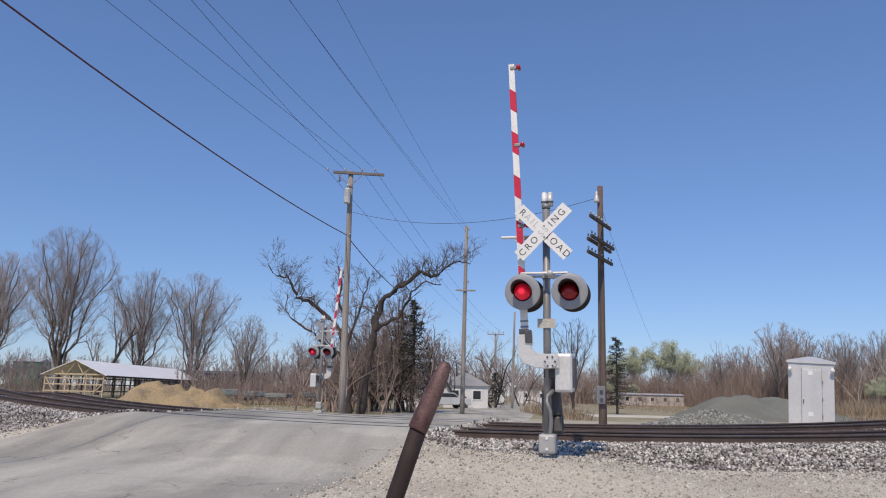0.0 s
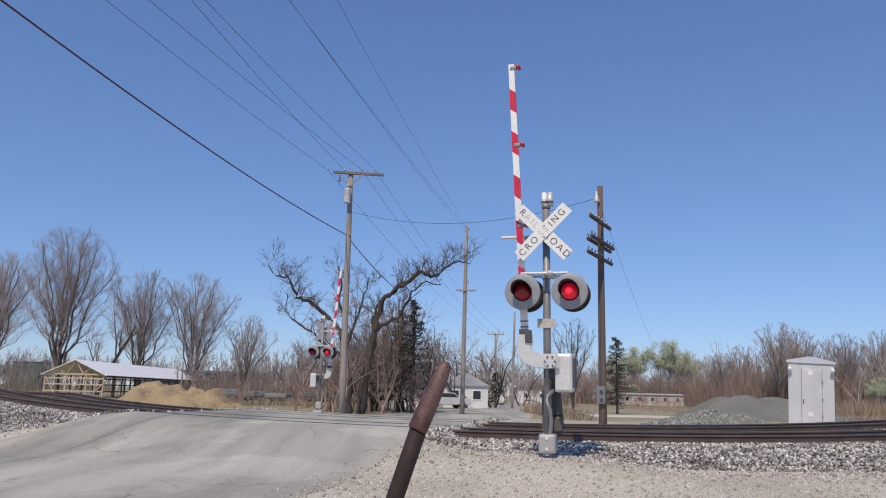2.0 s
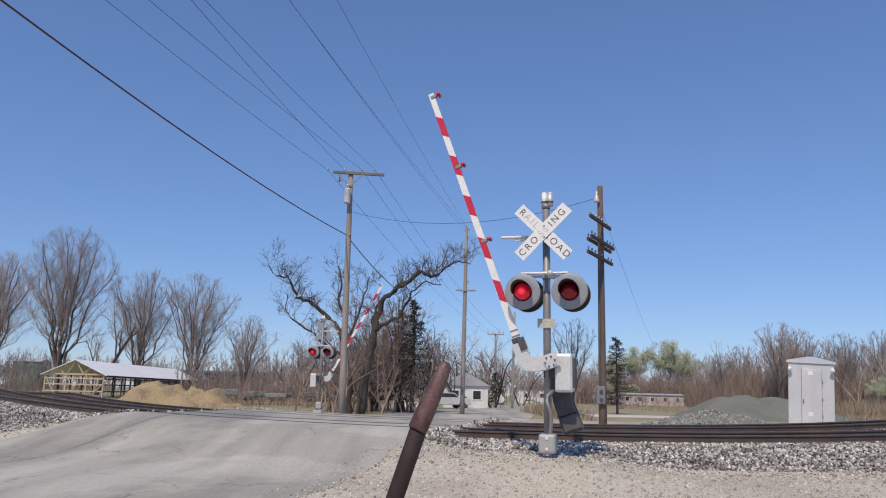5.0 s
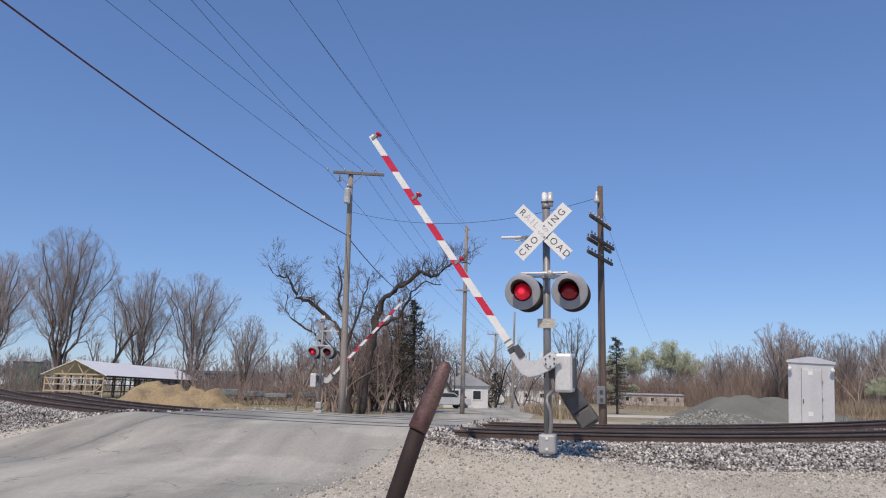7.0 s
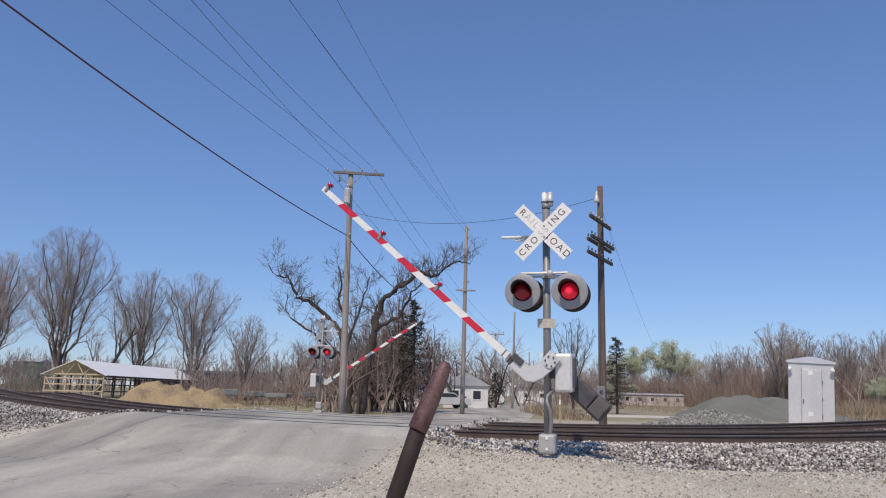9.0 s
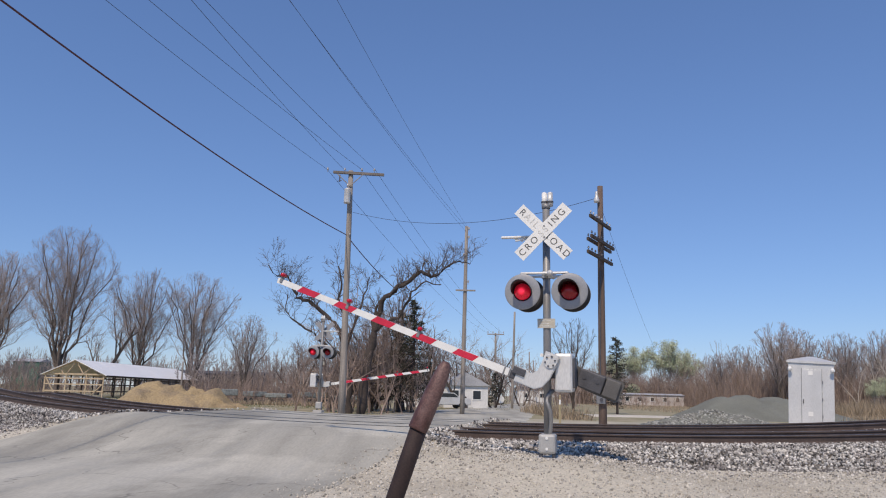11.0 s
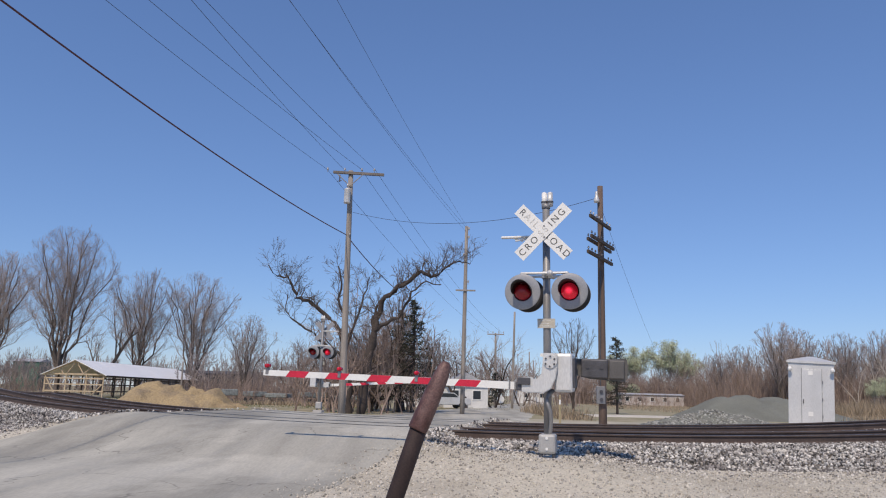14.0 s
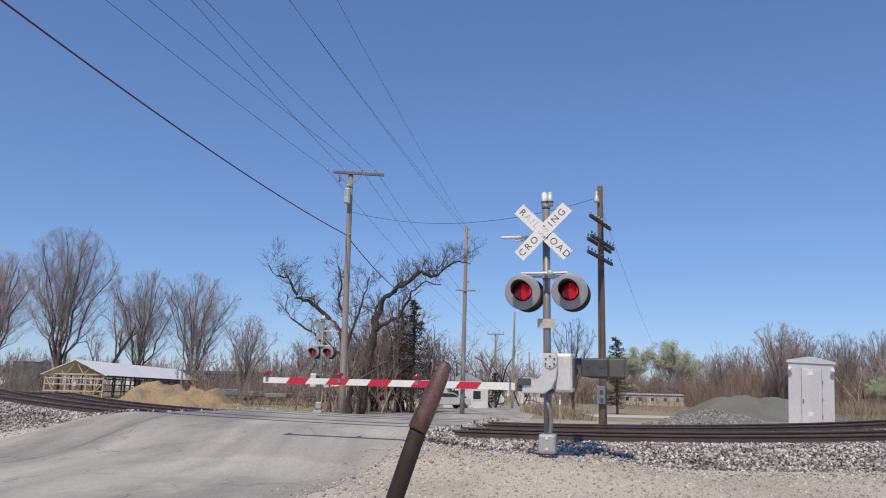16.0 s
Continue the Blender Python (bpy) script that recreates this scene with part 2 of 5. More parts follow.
def near_level(x, y):
    """Height of the plain ground on the camera's side and beyond."""
    near = -0.62 + 0.16 * smooth(6, 14, y) + 0.21 * (1 - smooth(0.5, 3.0, abs(x - 1.6))) * smooth(9.5, 12.3, y)
    far = -0.45 - 0.25 * smooth(40, 120, y)
    return near + (far - near) * smooth(18, 30, y - (track_y(x) - 16.3))


def road_level(x, y):
    d = y - track_y(x)
    w = smooth(-6.0, -0.3, d) * (1 - smooth(6.6, 18, d))
    z = (near_level(-3.0, y) - 0.16 * smooth(4.0, 9.0, -x)) * (1 - w) + (track_z(x) + 0.004) * w
    return z + 0.03


def ground_level(x, y):
    d = y - track_y(x)
    z = near_level(x, y) + 0.03 * noise.noise((x * 0.3, y * 0.3, 0)) + 0.012 * noise.noise((x * 1.7, y * 1.7, 4))
    # ballast bed under both tracks
    bed = track_z(x, d) - 0.20
    w = smooth(-3.0, -0.95, d) * (1 - smooth(6.9, 8.6, d))
    if abs(x) < 70:
        z = z + (bed - z) * w
    # the ground meets the road's edge
    e = off_road(x, y)
    if e < 2.8 and -30 < y < 400:
        k = 1 - smooth(0.4 - 0.3 * w, 2.8 - 2.2 * w, e)
        z = z + (road_level(x, y) - 0.012 - 0.08 * smooth(0.35, 0.9, -e) - z) * k
    return z


def span(lo, hi, core_lo, core_hi, step, grow=1.18):
    v = list(np.arange(core_lo, core_hi + step / 2, step))
    s = step
    while v[-1] < hi:
        s *= grow
        v.append(min(hi, v[-1] + s))
    s = step
    low = []
    c = core_lo
    while c > lo:
        s *= grow
        c = max(lo, c - s)
        low.append(c)
    return low[::-1] + v


def build_ground():
    xs, ys = span(-2500, 2500, -22, 17, 0.3), span(-400, 3500, 6.0, 28, 0.25)
    verts = [(x, y, ground_level(x, y)) for y in ys for x in xs]
    n = len(xs)
    faces = [(j * n + i, j * n + i + 1, (j + 1) * n + i + 1, (j + 1) * n + i) for j in range(len(ys) - 1) for i in range(n - 1)]
    m = mat("gravel_and_dry_grass", (0.53, 0.485, 0.39), 0.95, 0, 0.22, 0.35, 22, 0.6, other=(0.42, 0.375, 0.29), amount=0.5, coord="World", distance=0.02)
    nt = m.node_tree
    # beyond the tracks dry grass takes over from gravel
    geo, sep = nt.nodes.new("ShaderNodeNewGeometry"), nt.nodes.new("ShaderNodeSeparateXYZ")
    nt.links.new(geo.outputs["Position"], sep.inputs[0])
    far = nt.nodes.new("ShaderNodeMapRange")
    far.inputs["From Min"].default_value, far.inputs["From Max"].default_value = 32, 44
    nz = nt.nodes.new("ShaderNodeTexNoise")
    nz.inputs["Scale"].default_value = 0.12
    add = nt.nodes.new("ShaderNodeMath")
    add.operation = "MULTIPLY_ADD"
    add.inputs[1].default_value = 26.0
    nt.links.new(nz.outputs[0], add.inputs[0])
    sub = nt.nodes.new("ShaderNodeMath")
    sub.operation = "SUBTRACT"
    sub.inputs[1].default_value = 13.0
    nt.links.new(sep.outputs["Y"], sub.inputs[0])
    nt.links.new(sub.outputs[0], add.inputs[2])
    nt.links.new(add.outputs[0], far.inputs["Value"])
    nt.links.new(geo.outputs["Position"], nz.inputs["Vector"])
    gr = nt.nodes.new("ShaderNodeTexNoise")
    gr.inputs["Scale"].default_value = 1.1
    nt.links.new(geo.outputs["Position"], gr.inputs["Vector"])
    gc = nt.nodes.new("ShaderNodeValToRGB")
    gc.color_ramp.elements[0].color, gc.color_ramp.elements[1].color = (0.23, 0.22, 0.11, 1), (0.37, 0.31, 0.21, 1)
    gc.color_ramp.elements[0].position, gc.color_ramp.elements[1].position = 0.4, 0.6
    nt.links.new(gr.outputs[0], gc.inputs[0])
    mix = nt.nodes.new("ShaderNodeMix")
    mix.data_type = "RGBA"
    b = nt.nodes["Principled BSDF"]
    src = b.inputs["Base Color"].links[0].from_socket
    nt.links.new(far.outputs[0], mix.inputs["Factor"])
    nt.links.new(src, mix.inputs["A"])
    nt.links.new(gc.outputs[0], mix.inputs["B"])
    nt.links.new(mix.outputs["Result"], b.inputs["Base Color"])
    tagged(raw("ground", verts, faces, m, smooth=True), "pale gravel ground turning to dry spring grass", "ground", kind="structure")


def build_road():
    m = mat("worn_concrete_asphalt", (0.465, 0.445, 0.375), 0.9, 0, 0.10, 0.25, 18, 0.25, other=(0.33, 0.315, 0.265), amount=0.5, coord="World", distance=0.01, streak=(1.6, 0.35, 1))
    nt = m.node_tree
    b = nt.nodes["Principled BSDF"]
    src = b.inputs["Base Color"].links[0].from_socket
    geo = nt.nodes.new("ShaderNodeNewGeometry")
    warp, vor = nt.nodes.new("ShaderNodeTexNoise"), nt.nodes.new("ShaderNodeTexVoronoi")
    warp.inputs["Scale"].default_value = 1.4
    nt.links.new(geo.outputs["Position"], warp.inputs["Vector"])
    va = nt.nodes.new("ShaderNodeVectorMath")
    va.operation = "MULTIPLY_ADD"
    va.inputs[1].default_value = (1.2, 1.2, 1.2)
    nt.links.new(warp.outputs["Color"], va.inputs[0])
    nt.links.new(geo.outputs["Position"], va.inputs[2])
    vor.feature = "DISTANCE_TO_EDGE"
    vor.inputs["Scale"].default_value = 0.42
    nt.links.new(va.outputs[0], vor.inputs["Vector"])
    cr = nt.nodes.new("ShaderNodeMapRange")
    cr.inputs["From Min"].default_value, cr.inputs["From Max"].default_value = 0.002, 0.012
    nt.links.new(vor.outputs["Distance"], cr.inputs["Value"])
    # cracks gather in patches
    pn = nt.nodes.new("ShaderNodeTexNoise")
    pn.inputs["Scale"].default_value = 0.25
    nt.links.new(geo.outputs["Position"], pn.inputs["Vector"])
    pm = nt.nodes.new("ShaderNodeMapRange")
    pm.inputs["From Min"].default_value, pm.inputs["From Max"].default_value = 0.49, 0.58
    pm.inputs["To Min"].default_value, pm.inputs["To Max"].default_value = 1.0, 0.0
    nt.links.new(pn.outputs[0], pm.inputs["Value"])
    mx = nt.nodes.new("ShaderNodeMath")
    mx.operation = "MAXIMUM"
    nt.links.new(cr.outputs[0], mx.inputs[0])
    nt.links.new(pm.outputs[0], mx.inputs[1])
    mr = nt.nodes.new("ShaderNodeMapRange")
    mr.inputs["To Min"].default_value = 0.62
    nt.links.new(mx.outputs[0], mr.inputs["Value"])
    sc = nt.nodes.new("ShaderNodeVectorMath")
    sc.operation = "SCALE"
    nt.links.new(src, sc.inputs[0])
    nt.links.new(mr.outputs[0], sc.inputs["Scale"])
    nt.links.new(sc.outputs[0], b.inputs["Base Color"])
    # long wheel-worn streaks along the way of travel, and darker tar patches
    turn = nt.nodes.new("ShaderNodeMapping")
    turn.inputs["Rotation"].default_value = (0, 0, radians(14))
    turn.inputs["Scale"].default_value = (1.1, 0.07, 1.0)
    nt.links.new(geo.outputs["Position"], turn.inputs["Vector"])
    band = nt.nodes.new("ShaderNodeTexNoise")
    band.inputs["Scale"].default_value, band.inputs["Detail"].default_value = 1.0, 6
    nt.links.new(turn.outputs[0], band.inputs["Vector"])
    wear = nt.nodes.new("ShaderNodeMapRange")
    wear.inputs["From Min"].default_value, wear.inputs["From Max"].default_value = 0.36, 0.64
    wear.inputs["To Min"].default_value, wear.inputs["To Max"].default_value = 0.83, 1.10
    nt.links.new(band.outputs[0], wear.inputs["Value"])
    sc2 = nt.nodes.new("ShaderNodeVectorMath")
    sc2.operation = "SCALE"
    nt.links.new(sc.outputs[0], sc2.inputs[0])
    nt.links.new(wear.outputs[0], sc2.inputs["Scale"])
    nt.links.new(sc2.outputs[0], b.inputs["Base Color"])
    old = nt.nodes.new("ShaderNodeTexNoise")
    old.inputs["Scale"].default_value, old.inputs["Detail"].default_value = 0.22, 7
    old.inputs["Roughness"].default_value = 0.62
    nt.links.new(geo.outputs["Position"], old.inputs["Vector"])
    worn = nt.nodes.new("ShaderNodeMapRange")
    worn.inputs["From Min"].default_value, worn.inputs["From Max"].default_value = 0.47, 0.53
    worn.inputs["To Min"].default_value, worn.inputs["To Max"].default_value = 0.86, 1.03
    nt.links.new(old.outputs[0], worn.inputs["Value"])
    sc3 = nt.nodes.new("ShaderNodeVectorMath")
    sc3.operation = "SCALE"
    nt.links.new(sc2.outputs[0], sc3.inputs[0])
    nt.links.new(worn.outputs[0], sc3.inputs["Scale"])
    nt.links.new(sc3.outputs[0], b.inputs["Base Color"])
    # the sheet runs from behind the camera to the far end; grooves let the rails through
    ys = list(np.arange(-20, 4, 1.0)) + list(np.arange(4, 36, 0.2)) + list(np.arange(36, 60, 1.0)) + list(np.arange(60, 420, 10.0))
    cols = 36
    verts, faces = [], []
    for y in ys:
        for i in range(cols + 1):
            u = i / cols * 2 - 1
            h = road_half(y, u) + 0.25 + 0.22 * noise.noise((y * 0.7, u * 3, 7)) * (abs(u) > 0.9)
            x = road_mid(y) + u * h
            z = road_level(x, y) - 0.07 * smooth(0.93, 1.0, abs(u))
            verts.append((x, y, z))
    for j in range(len(ys) - 1):
        for i in range(cols):
            a = j * (cols + 1) + i
            faces.append((a, a + 1, a + cols + 2, a + cols + 1))
    tagged(raw("road", verts, faces, m, smooth=True), "worn pale asphalt road rising over the railway crossing", "road", kind="structure")


# ---- railway ----
RAILS = (0.0, 1.51, 4.3, 5.81)
RAIL_OUT = [(-0.036, 0.0), (0.036, 0.0), (0.037, -0.035), (0.012, -0.048), (0.010, -0.135), (0.072, -0.160), (0.074, -0.172), (-0.074, -0.172), (-0.072, -0.160), (-0.010, -0.135), (-0.012, -0.048), (-0.037, -0.035)]


def build_rail(off, x0, x1, track):
    verts, faces, n = [], [], len(RAIL_OUT)
    xs = np.arange(x0, x1 + 0.01, 1.0)
    for x in xs:
        for o, z in RAIL_OUT:
            verts.append((x, track_y(x, off + o), track_z(x, off) + z + 0.012))
    for j in range(len(xs) - 1):
        for i in range(n):
            a, b = j * n + i, j * n + (i + 1) % n
            faces.append((a, b, b + n, a + n))
    ob = raw("rail", verts, faces, M["rail"], track, "rusty brown steel rail")
    ob.data.materials.append(M["railhead"])
    for p in ob.data.polygons:
        if p.index % n == 0:
            p.material_index = 1
    return ob


def build_flangeways():
    """Rubber flange strips and rail heads that show in the road."""
    for off in RAILS:
        for name, o0, o1, lift, m in (("flange_strip", -0.035, 0.15, 0.005, M["hood"]), ("rail_head_strip", -0.035, 0.035, 0.010, M["railhead"])):
            verts, faces = [], []
            xs = [x for x in np.arange(-16, 6, 0.2) if off_road(x, track_y(x, off)) < 0.1]
            for x in xs:
                for o in (o0, o1):
                    y = track_y(x, off + o)
                    verts.append((x, y, road_level(x, y) + lift))
            faces = [(2 * i, 2 * i + 2, 2 * i + 3, 2 * i + 1) for i in range(len(xs) - 1)]
            tagged(raw(name, verts, faces, m), "dark flange groove along the rail in the road" if o1 > 0.1 else "worn rail head set flush in the road", "crossing strip", kind="structure")


def build_ties(tracks):
    bm = BM()
    box(bm, (0, 0, -0.09), (0.23, 2.6, 0.18), 0.012)
    me = bpy.data.meshes.new("tie")
    bm.to_mesh(me)
    bm.free()
    me.materials.append(M["tie"])
    for k, off in enumerate((0.755, 5.055)):
        x = -32.0
        while x < 26:
            x += 0.52 + random.uniform(-0.02, 0.02)
            y = track_y(x, off)
            if off_road(x, y) < 0.2:
                continue
            ob = new("tie", me)
            ob.parent = tracks[k]
            e = max(-22.0, min(18.0, x - 4.0))
            ob.matrix_world = Matrix.Translation((x, y, track_z(x, off) - 0.165)) @ Matrix.Rotation(math.atan((0.05 if e < 0 else 0.036) * e) + random.uniform(-0.02, 0.02), 4, "Z")


def build_ballast():
    """Loose angular stones on the shoulders and between the ties."""
    ico = BM()
    bmesh.ops.create_icosphere(ico, subdivisions=1, radius=1.0)
    base = np.array([v.co[:] for v in ico.verts])
    tri = [[v.index for v in f.verts] for f in ico.faces]
    ico.free()
    rng = np.random.default_rng(3)
    verts, faces = [], []
    n = 0
    while n < 42000:
        x = rng.uniform(-24, 15)
        d = rng.uniform(-4.3, 0.0) if rng.random() < 0.87 else rng.uniform(0, 8.2)
        y = track_y(x, d)
        e = off_road(x, y)
        if e < 0.05 or (d < -2.3 and rng.random() < 0.35 + 0.33 * (-2.3 - d)) or (abs(d) < 0.1) or x < -0.62 * y - 2 or x > 0.62 * y + 2:
            continue
        s = rng.uniform(0.012, 0.034) * (0.6 if d < -2.7 else 1.0)
        z = ground_level(x, y)
        v = base * rng.uniform(0.55, 1.25, (len(base), 1)) * (s * rng.uniform(0.7, 1.3, 3))
        a = rng.uniform(0, 6.28)
        lift = s * 0.4 + (rng.uniform(0.0, 0.045) if d > -2.3 else 0.0)
        c, q = math.cos(a), math.sin(a)
        o = len(verts)
        verts += [(x + p[0] * c - p[1] * q, y + p[0] * q + p[1] * c, z + lift + p[2]) for p in v]
        faces += [(t[0] + o, t[1] + o, t[2] + o) for t in tri]
        n += 1
    tagged(raw("ballast", verts, faces, M["stone"]), "loose white and grey crushed stone ballast beside the rails", "ballast", kind="stuff")


def build_bed():
    """The bed of small stone under the loose ballast; its dark colour paints in the shade between stones."""
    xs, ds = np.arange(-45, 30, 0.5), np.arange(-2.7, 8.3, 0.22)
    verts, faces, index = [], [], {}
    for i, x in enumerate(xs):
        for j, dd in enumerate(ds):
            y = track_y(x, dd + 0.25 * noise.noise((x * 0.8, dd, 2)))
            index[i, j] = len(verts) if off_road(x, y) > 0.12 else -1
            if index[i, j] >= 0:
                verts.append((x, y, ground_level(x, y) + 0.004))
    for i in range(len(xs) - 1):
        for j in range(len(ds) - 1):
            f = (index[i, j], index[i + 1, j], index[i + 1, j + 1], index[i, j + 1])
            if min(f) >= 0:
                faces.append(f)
    tagged(raw("ballast_bed", verts, faces, M["bed"], smooth=True), "fine stone bed under the ballast, coloured dark as shade between the stones", "ground", kind="structure")


def build_gravel():
    """Small pebbles strewn over the bare ground and the road's ragged edge."""
    rng = np.random.default_rng(8)
    ico = BM()
    bmesh.ops.create_icosphere(ico, subdivisions=1, radius=1.0)
    base = np.array([v.co[:] for v in ico.verts])
    tri = [[v.index for v in f.verts] for f in ico.faces]
    ico.free()
    verts, faces = [], []
    n = 0
    while n < 19000:
        y = 6.5 + 8.5 * rng.random() ** 0.8
        x = rng.uniform(-4.0, 0.64 * y + 0.5)
        e = off_road(x, y)
        if e < -0.55 or (e < 0 and rng.random() < 0.8) or y > track_y(x, -1.5):
            continue
        s = rng.uniform(0.006, 0.015) * (2.0 if rng.random() < 0.16 else 1.0)
        z = max(ground_level(x, y), road_level(x, y) if e < 0.1 else -9)
        o = len(verts)
        verts += [(x + p[0], y + p[1], z + p[2] + s * 0.2) for p in base * rng.uniform(0.6, 1.3, (len(base), 1)) * s]
        faces += [(t[0] + o, t[1] + o, t[2] + o) for t in tri]
        n += 1
    tagged(raw("gravel", verts, faces, M["pebble"]), "small loose pebbles on the gravel verge", "gravel", kind="stuff")


build_ground()
build_road()
TRACKS = [thing("railway_track", pose(0, 0, 0), "rusty railway track on wooden ties in pale ballast", "railway track", "the two tracks") for k in range(2)]
for k, off in enumerate(RAILS):
    build_rail(off, -60, 45, TRACKS[k // 2])
build_flangeways()
build_ties(TRACKS)
build_bed()
build_ballast()
build_gravel()


# ---- railway crossing signals ----
def words(text, size, material, parent, m, name="lettering"):
    cu = bpy.data.curves.new(name, "FONT")
    cu.body, cu.size, cu.align_x, cu.align_y, cu.extrude = text, size, "CENTER", "CENTER", 0.001
    cu.space_character = 1.4
    cu.materials.append(material)
    ob = new(name, cu)
    ob.parent, ob.matrix_local = parent, m
    return ob


def flash_lamp(sig, x, y, z, side, spin):
    """One flashing lamp: background disc, hood, housing and a turning two-faced lens. side -1 faces the road user, +1 the back."""
    lamp = new("flashing_lamp")
    lamp.parent = sig
    lamp.matrix_local = pose(x, y, z, 0, 0, 0 if side < 0 else 180)
    face = Matrix.Rotation(radians(90), 4, "X")
    bm = lathe(BM(), [(0.165, 0.0), (0.30, 0.012), (0.312, 0.004), (0.312, -0.006), (0.30, -0.004), (0.165, -0.012), (0.165, 0.0)], 40, face)
    part("background_disc", bm, M["disc"], lamp, "grey round background disc", True)
    part("disc_back", lathe(BM(), [(0.16, -0.016), (0.302, -0.009), (0.306, -0.012), (0.16, -0.020), (0.16, -0.016)], 40, face), M["hood"], lamp, "matt black back of the disc", True)
    bm = lathe(BM(), [(0.165, 0.0), (0.16, -0.09), (0.12, -0.16), (0.0, -0.17)], 28, face)
    part("housing", bm, M["darksteel"], lamp, "", True)
    # hood: a half tube that slopes back at the sides
    bm = BM()
    n, rings = 30, []
    for i in range(n + 1):
        a = radians(-14 + 208 * i / n)
        reach = 0.07 + 0.31 * max(0.0, math.sin((a + radians(14)) * 180 / 208)) ** 0.7
        ring = []
        for r, y in ((0.166, 0.0), (0.176, -reach), (0.172, -reach), (0.160, 0.0)):
            ring.append(bm.verts.new((r * math.cos(a), y, r * math.sin(a))))
        rings.append(ring)
    for p, q in zip(rings, rings[1:]):
        for k in range(4):
            bm.faces.new((p[k], q[k], q[(k + 1) % 4], p[(k + 1) % 4]))
    part("hood", bm, M["hood"], lamp, "black hood over the lens", True)
    # lens drum: one half glows, the other is dark red glass
    bm = ball(BM(), (0, 0, 0), 0.145, 28)
    for f in bm.faces:
        f.material_index = 0 if f.calc_center_median().y < 0 else 1
    lens = part("lens", bm, [M["lit"], M["lens"]], lamp, "round red signal lens", True)
    lens.matrix_local = pose(0, LENS_Y, 0)
    spin.append(lens)
    return lamp


def build_signal(m, label, detail=True, lamp_x=0.405):
    """Origin at the mast's foot; local -y faces the road user, the arm reaches to local -x."""
    sig = thing("crossing_signal", m, label, "crossing signal", "railway crossing signals")
    part("mast", rod(BM(), (0, 0, 0.05), (0, 0, 4.36), 0.068, 0.066, 20), M["galv"], sig, "grey steel mast", True)
    bm = box(BM(), (0, 0.02, -0.18), (0.45, 0.45, 0.34), 0.02)
    part("foundation", bm, M["concrete"], sig)
    base = part("base_casting", box(BM(), (0, -0.02, 0.22), (0.29, 0.26, 0.33), 0.04), M["casting"], sig, "grey cast mast base")
    bm = BM()
    for x in (-0.11, 0.11):
        rod(bm, (x, -0.09, 0.0), (x, -0.09, 0.09), 0.035, 0.03, 8)
    part("anchor_bolt", bm, M["darksteel"], base)
    for z in (0.14, 0.32):
        part("bolt_head", rod(BM(), (0, -0.165, z), (0, -0.135, z), 0.026, None, 6), M["white"], base)
    # top: junction of two pale weather caps and a clamp
    cap = part("mast_cap", rod(BM(), (0, 0, 4.34), (0, 0, 4.42), 0.078, 0.074, 18), M["galv"], sig, "", True)
    for x in (-0.03, 0.075):
        bm = rod(BM(), (x, 0, 4.38), (x, 0, 4.62), 0.052, 0.046, 14)
        ball(bm, (x, 0, 4.62), 0.046, 14, (1, 1, 0.6))
        part("cap_bell", bm, M["white"] if x < 0 else M["silver"], cap, "pale rounded cap", True)
        part("cap_collar", rod(BM(), (x, 0, 4.44), (x, 0, 4.47), 0.06, None, 14), M["darksteel"], cap)
    # crossbuck
    cz = 3.87
    for side, rot in ((-1, 0),):
        cb = new("crossbuck")
        cb.parent = sig
        cb.matrix_local = pose(0.0 if side < 0 else -0.05, 0, cz, 0, 0, rot)
        if detail:
            tagged(cb, "white crossed boards with black lettering")
        for ang, y, text in ((45, -0.268, (("CRO", -0.36, M["black"]), ("SS", 0.005, M["faded"]), ("ING", 0.345, M["black"]))), (-45, -0.25, (("R", -0.51, M["black"]), ("AIL", -0.29, M["faded"]), ("ROAD", 0.34, M["black"])))):
            blade = part("blade", box(BM(), (0, 0, 0), (1.22, 0.006, 0.229), 0.002), M["white"], cb, "white reflective board")
            blade.matrix_local = pose(-0.02, y, 0, 0, -ang, 0)
            part("blade_back", box(BM(), (0, 0.0045, 0), (1.215, 0.003, 0.224)), M["disc"], blade, "bare grey metal back")
            for t, u, mt in text:
                words(t, 0.168, mt, blade, pose(u, -0.0045, 0, 90, 0, 0))
        bm = BM()
        rod(bm, (0, -0.05, -0.1), (0, -0.275, -0.1), 0.018, None, 8)
        rod(bm, (0, -0.05, 0.1), (0, -0.275, 0.1), 0.018, None, 8)
        part("clamp", bm, M["galv"], cb)
    # level arm behind the crossbuck with its brace
    bm = box(BM(), (-0.46, 0.12, 3.855), (0.76, 0.10, 0.035), 0.008)
    rod(bm, (-0.58, 0.12, 3.79), (-0.10, 0.10, 3.85), 0.018, 0.025, 8)
    rod(bm, (-0.64, 0.12, 3.85), (-0.44, 0.12, 3.78), 0.016, 0.016, 8)
    part("side_bracket", bm, M["white"], sig, "pale thin side bracket")
    # lamps: one pair on each side of the mast, so that the gate arm can rise between them
    lenses = []
    for side, y in ((-1, -0.37), (1, 0.25)):
        yb = y - 0.08 * side
        bm = rod(BM(), (-lamp_x, yb, 3.13), (lamp_x, yb, 3.13), 0.024, None, 12)
        ball(bm, (0.10, yb, 3.13), 0.055, 12)
        rod(bm, (0, 0, 3.13), (0, yb, 3.13), 0.035, None, 12)
        rod(bm, (0, 0, 3.07), (0, 0, 3.19), 0.088, 0.088, 16)
        for x in (-lamp_x, lamp_x):
            rod(bm, (x, yb, 3.145), (x, yb, 2.80), 0.02, None, 10)
        part("lamp_crossarm", bm, M["silver"], sig, "pale painted lamp crossarm", False)
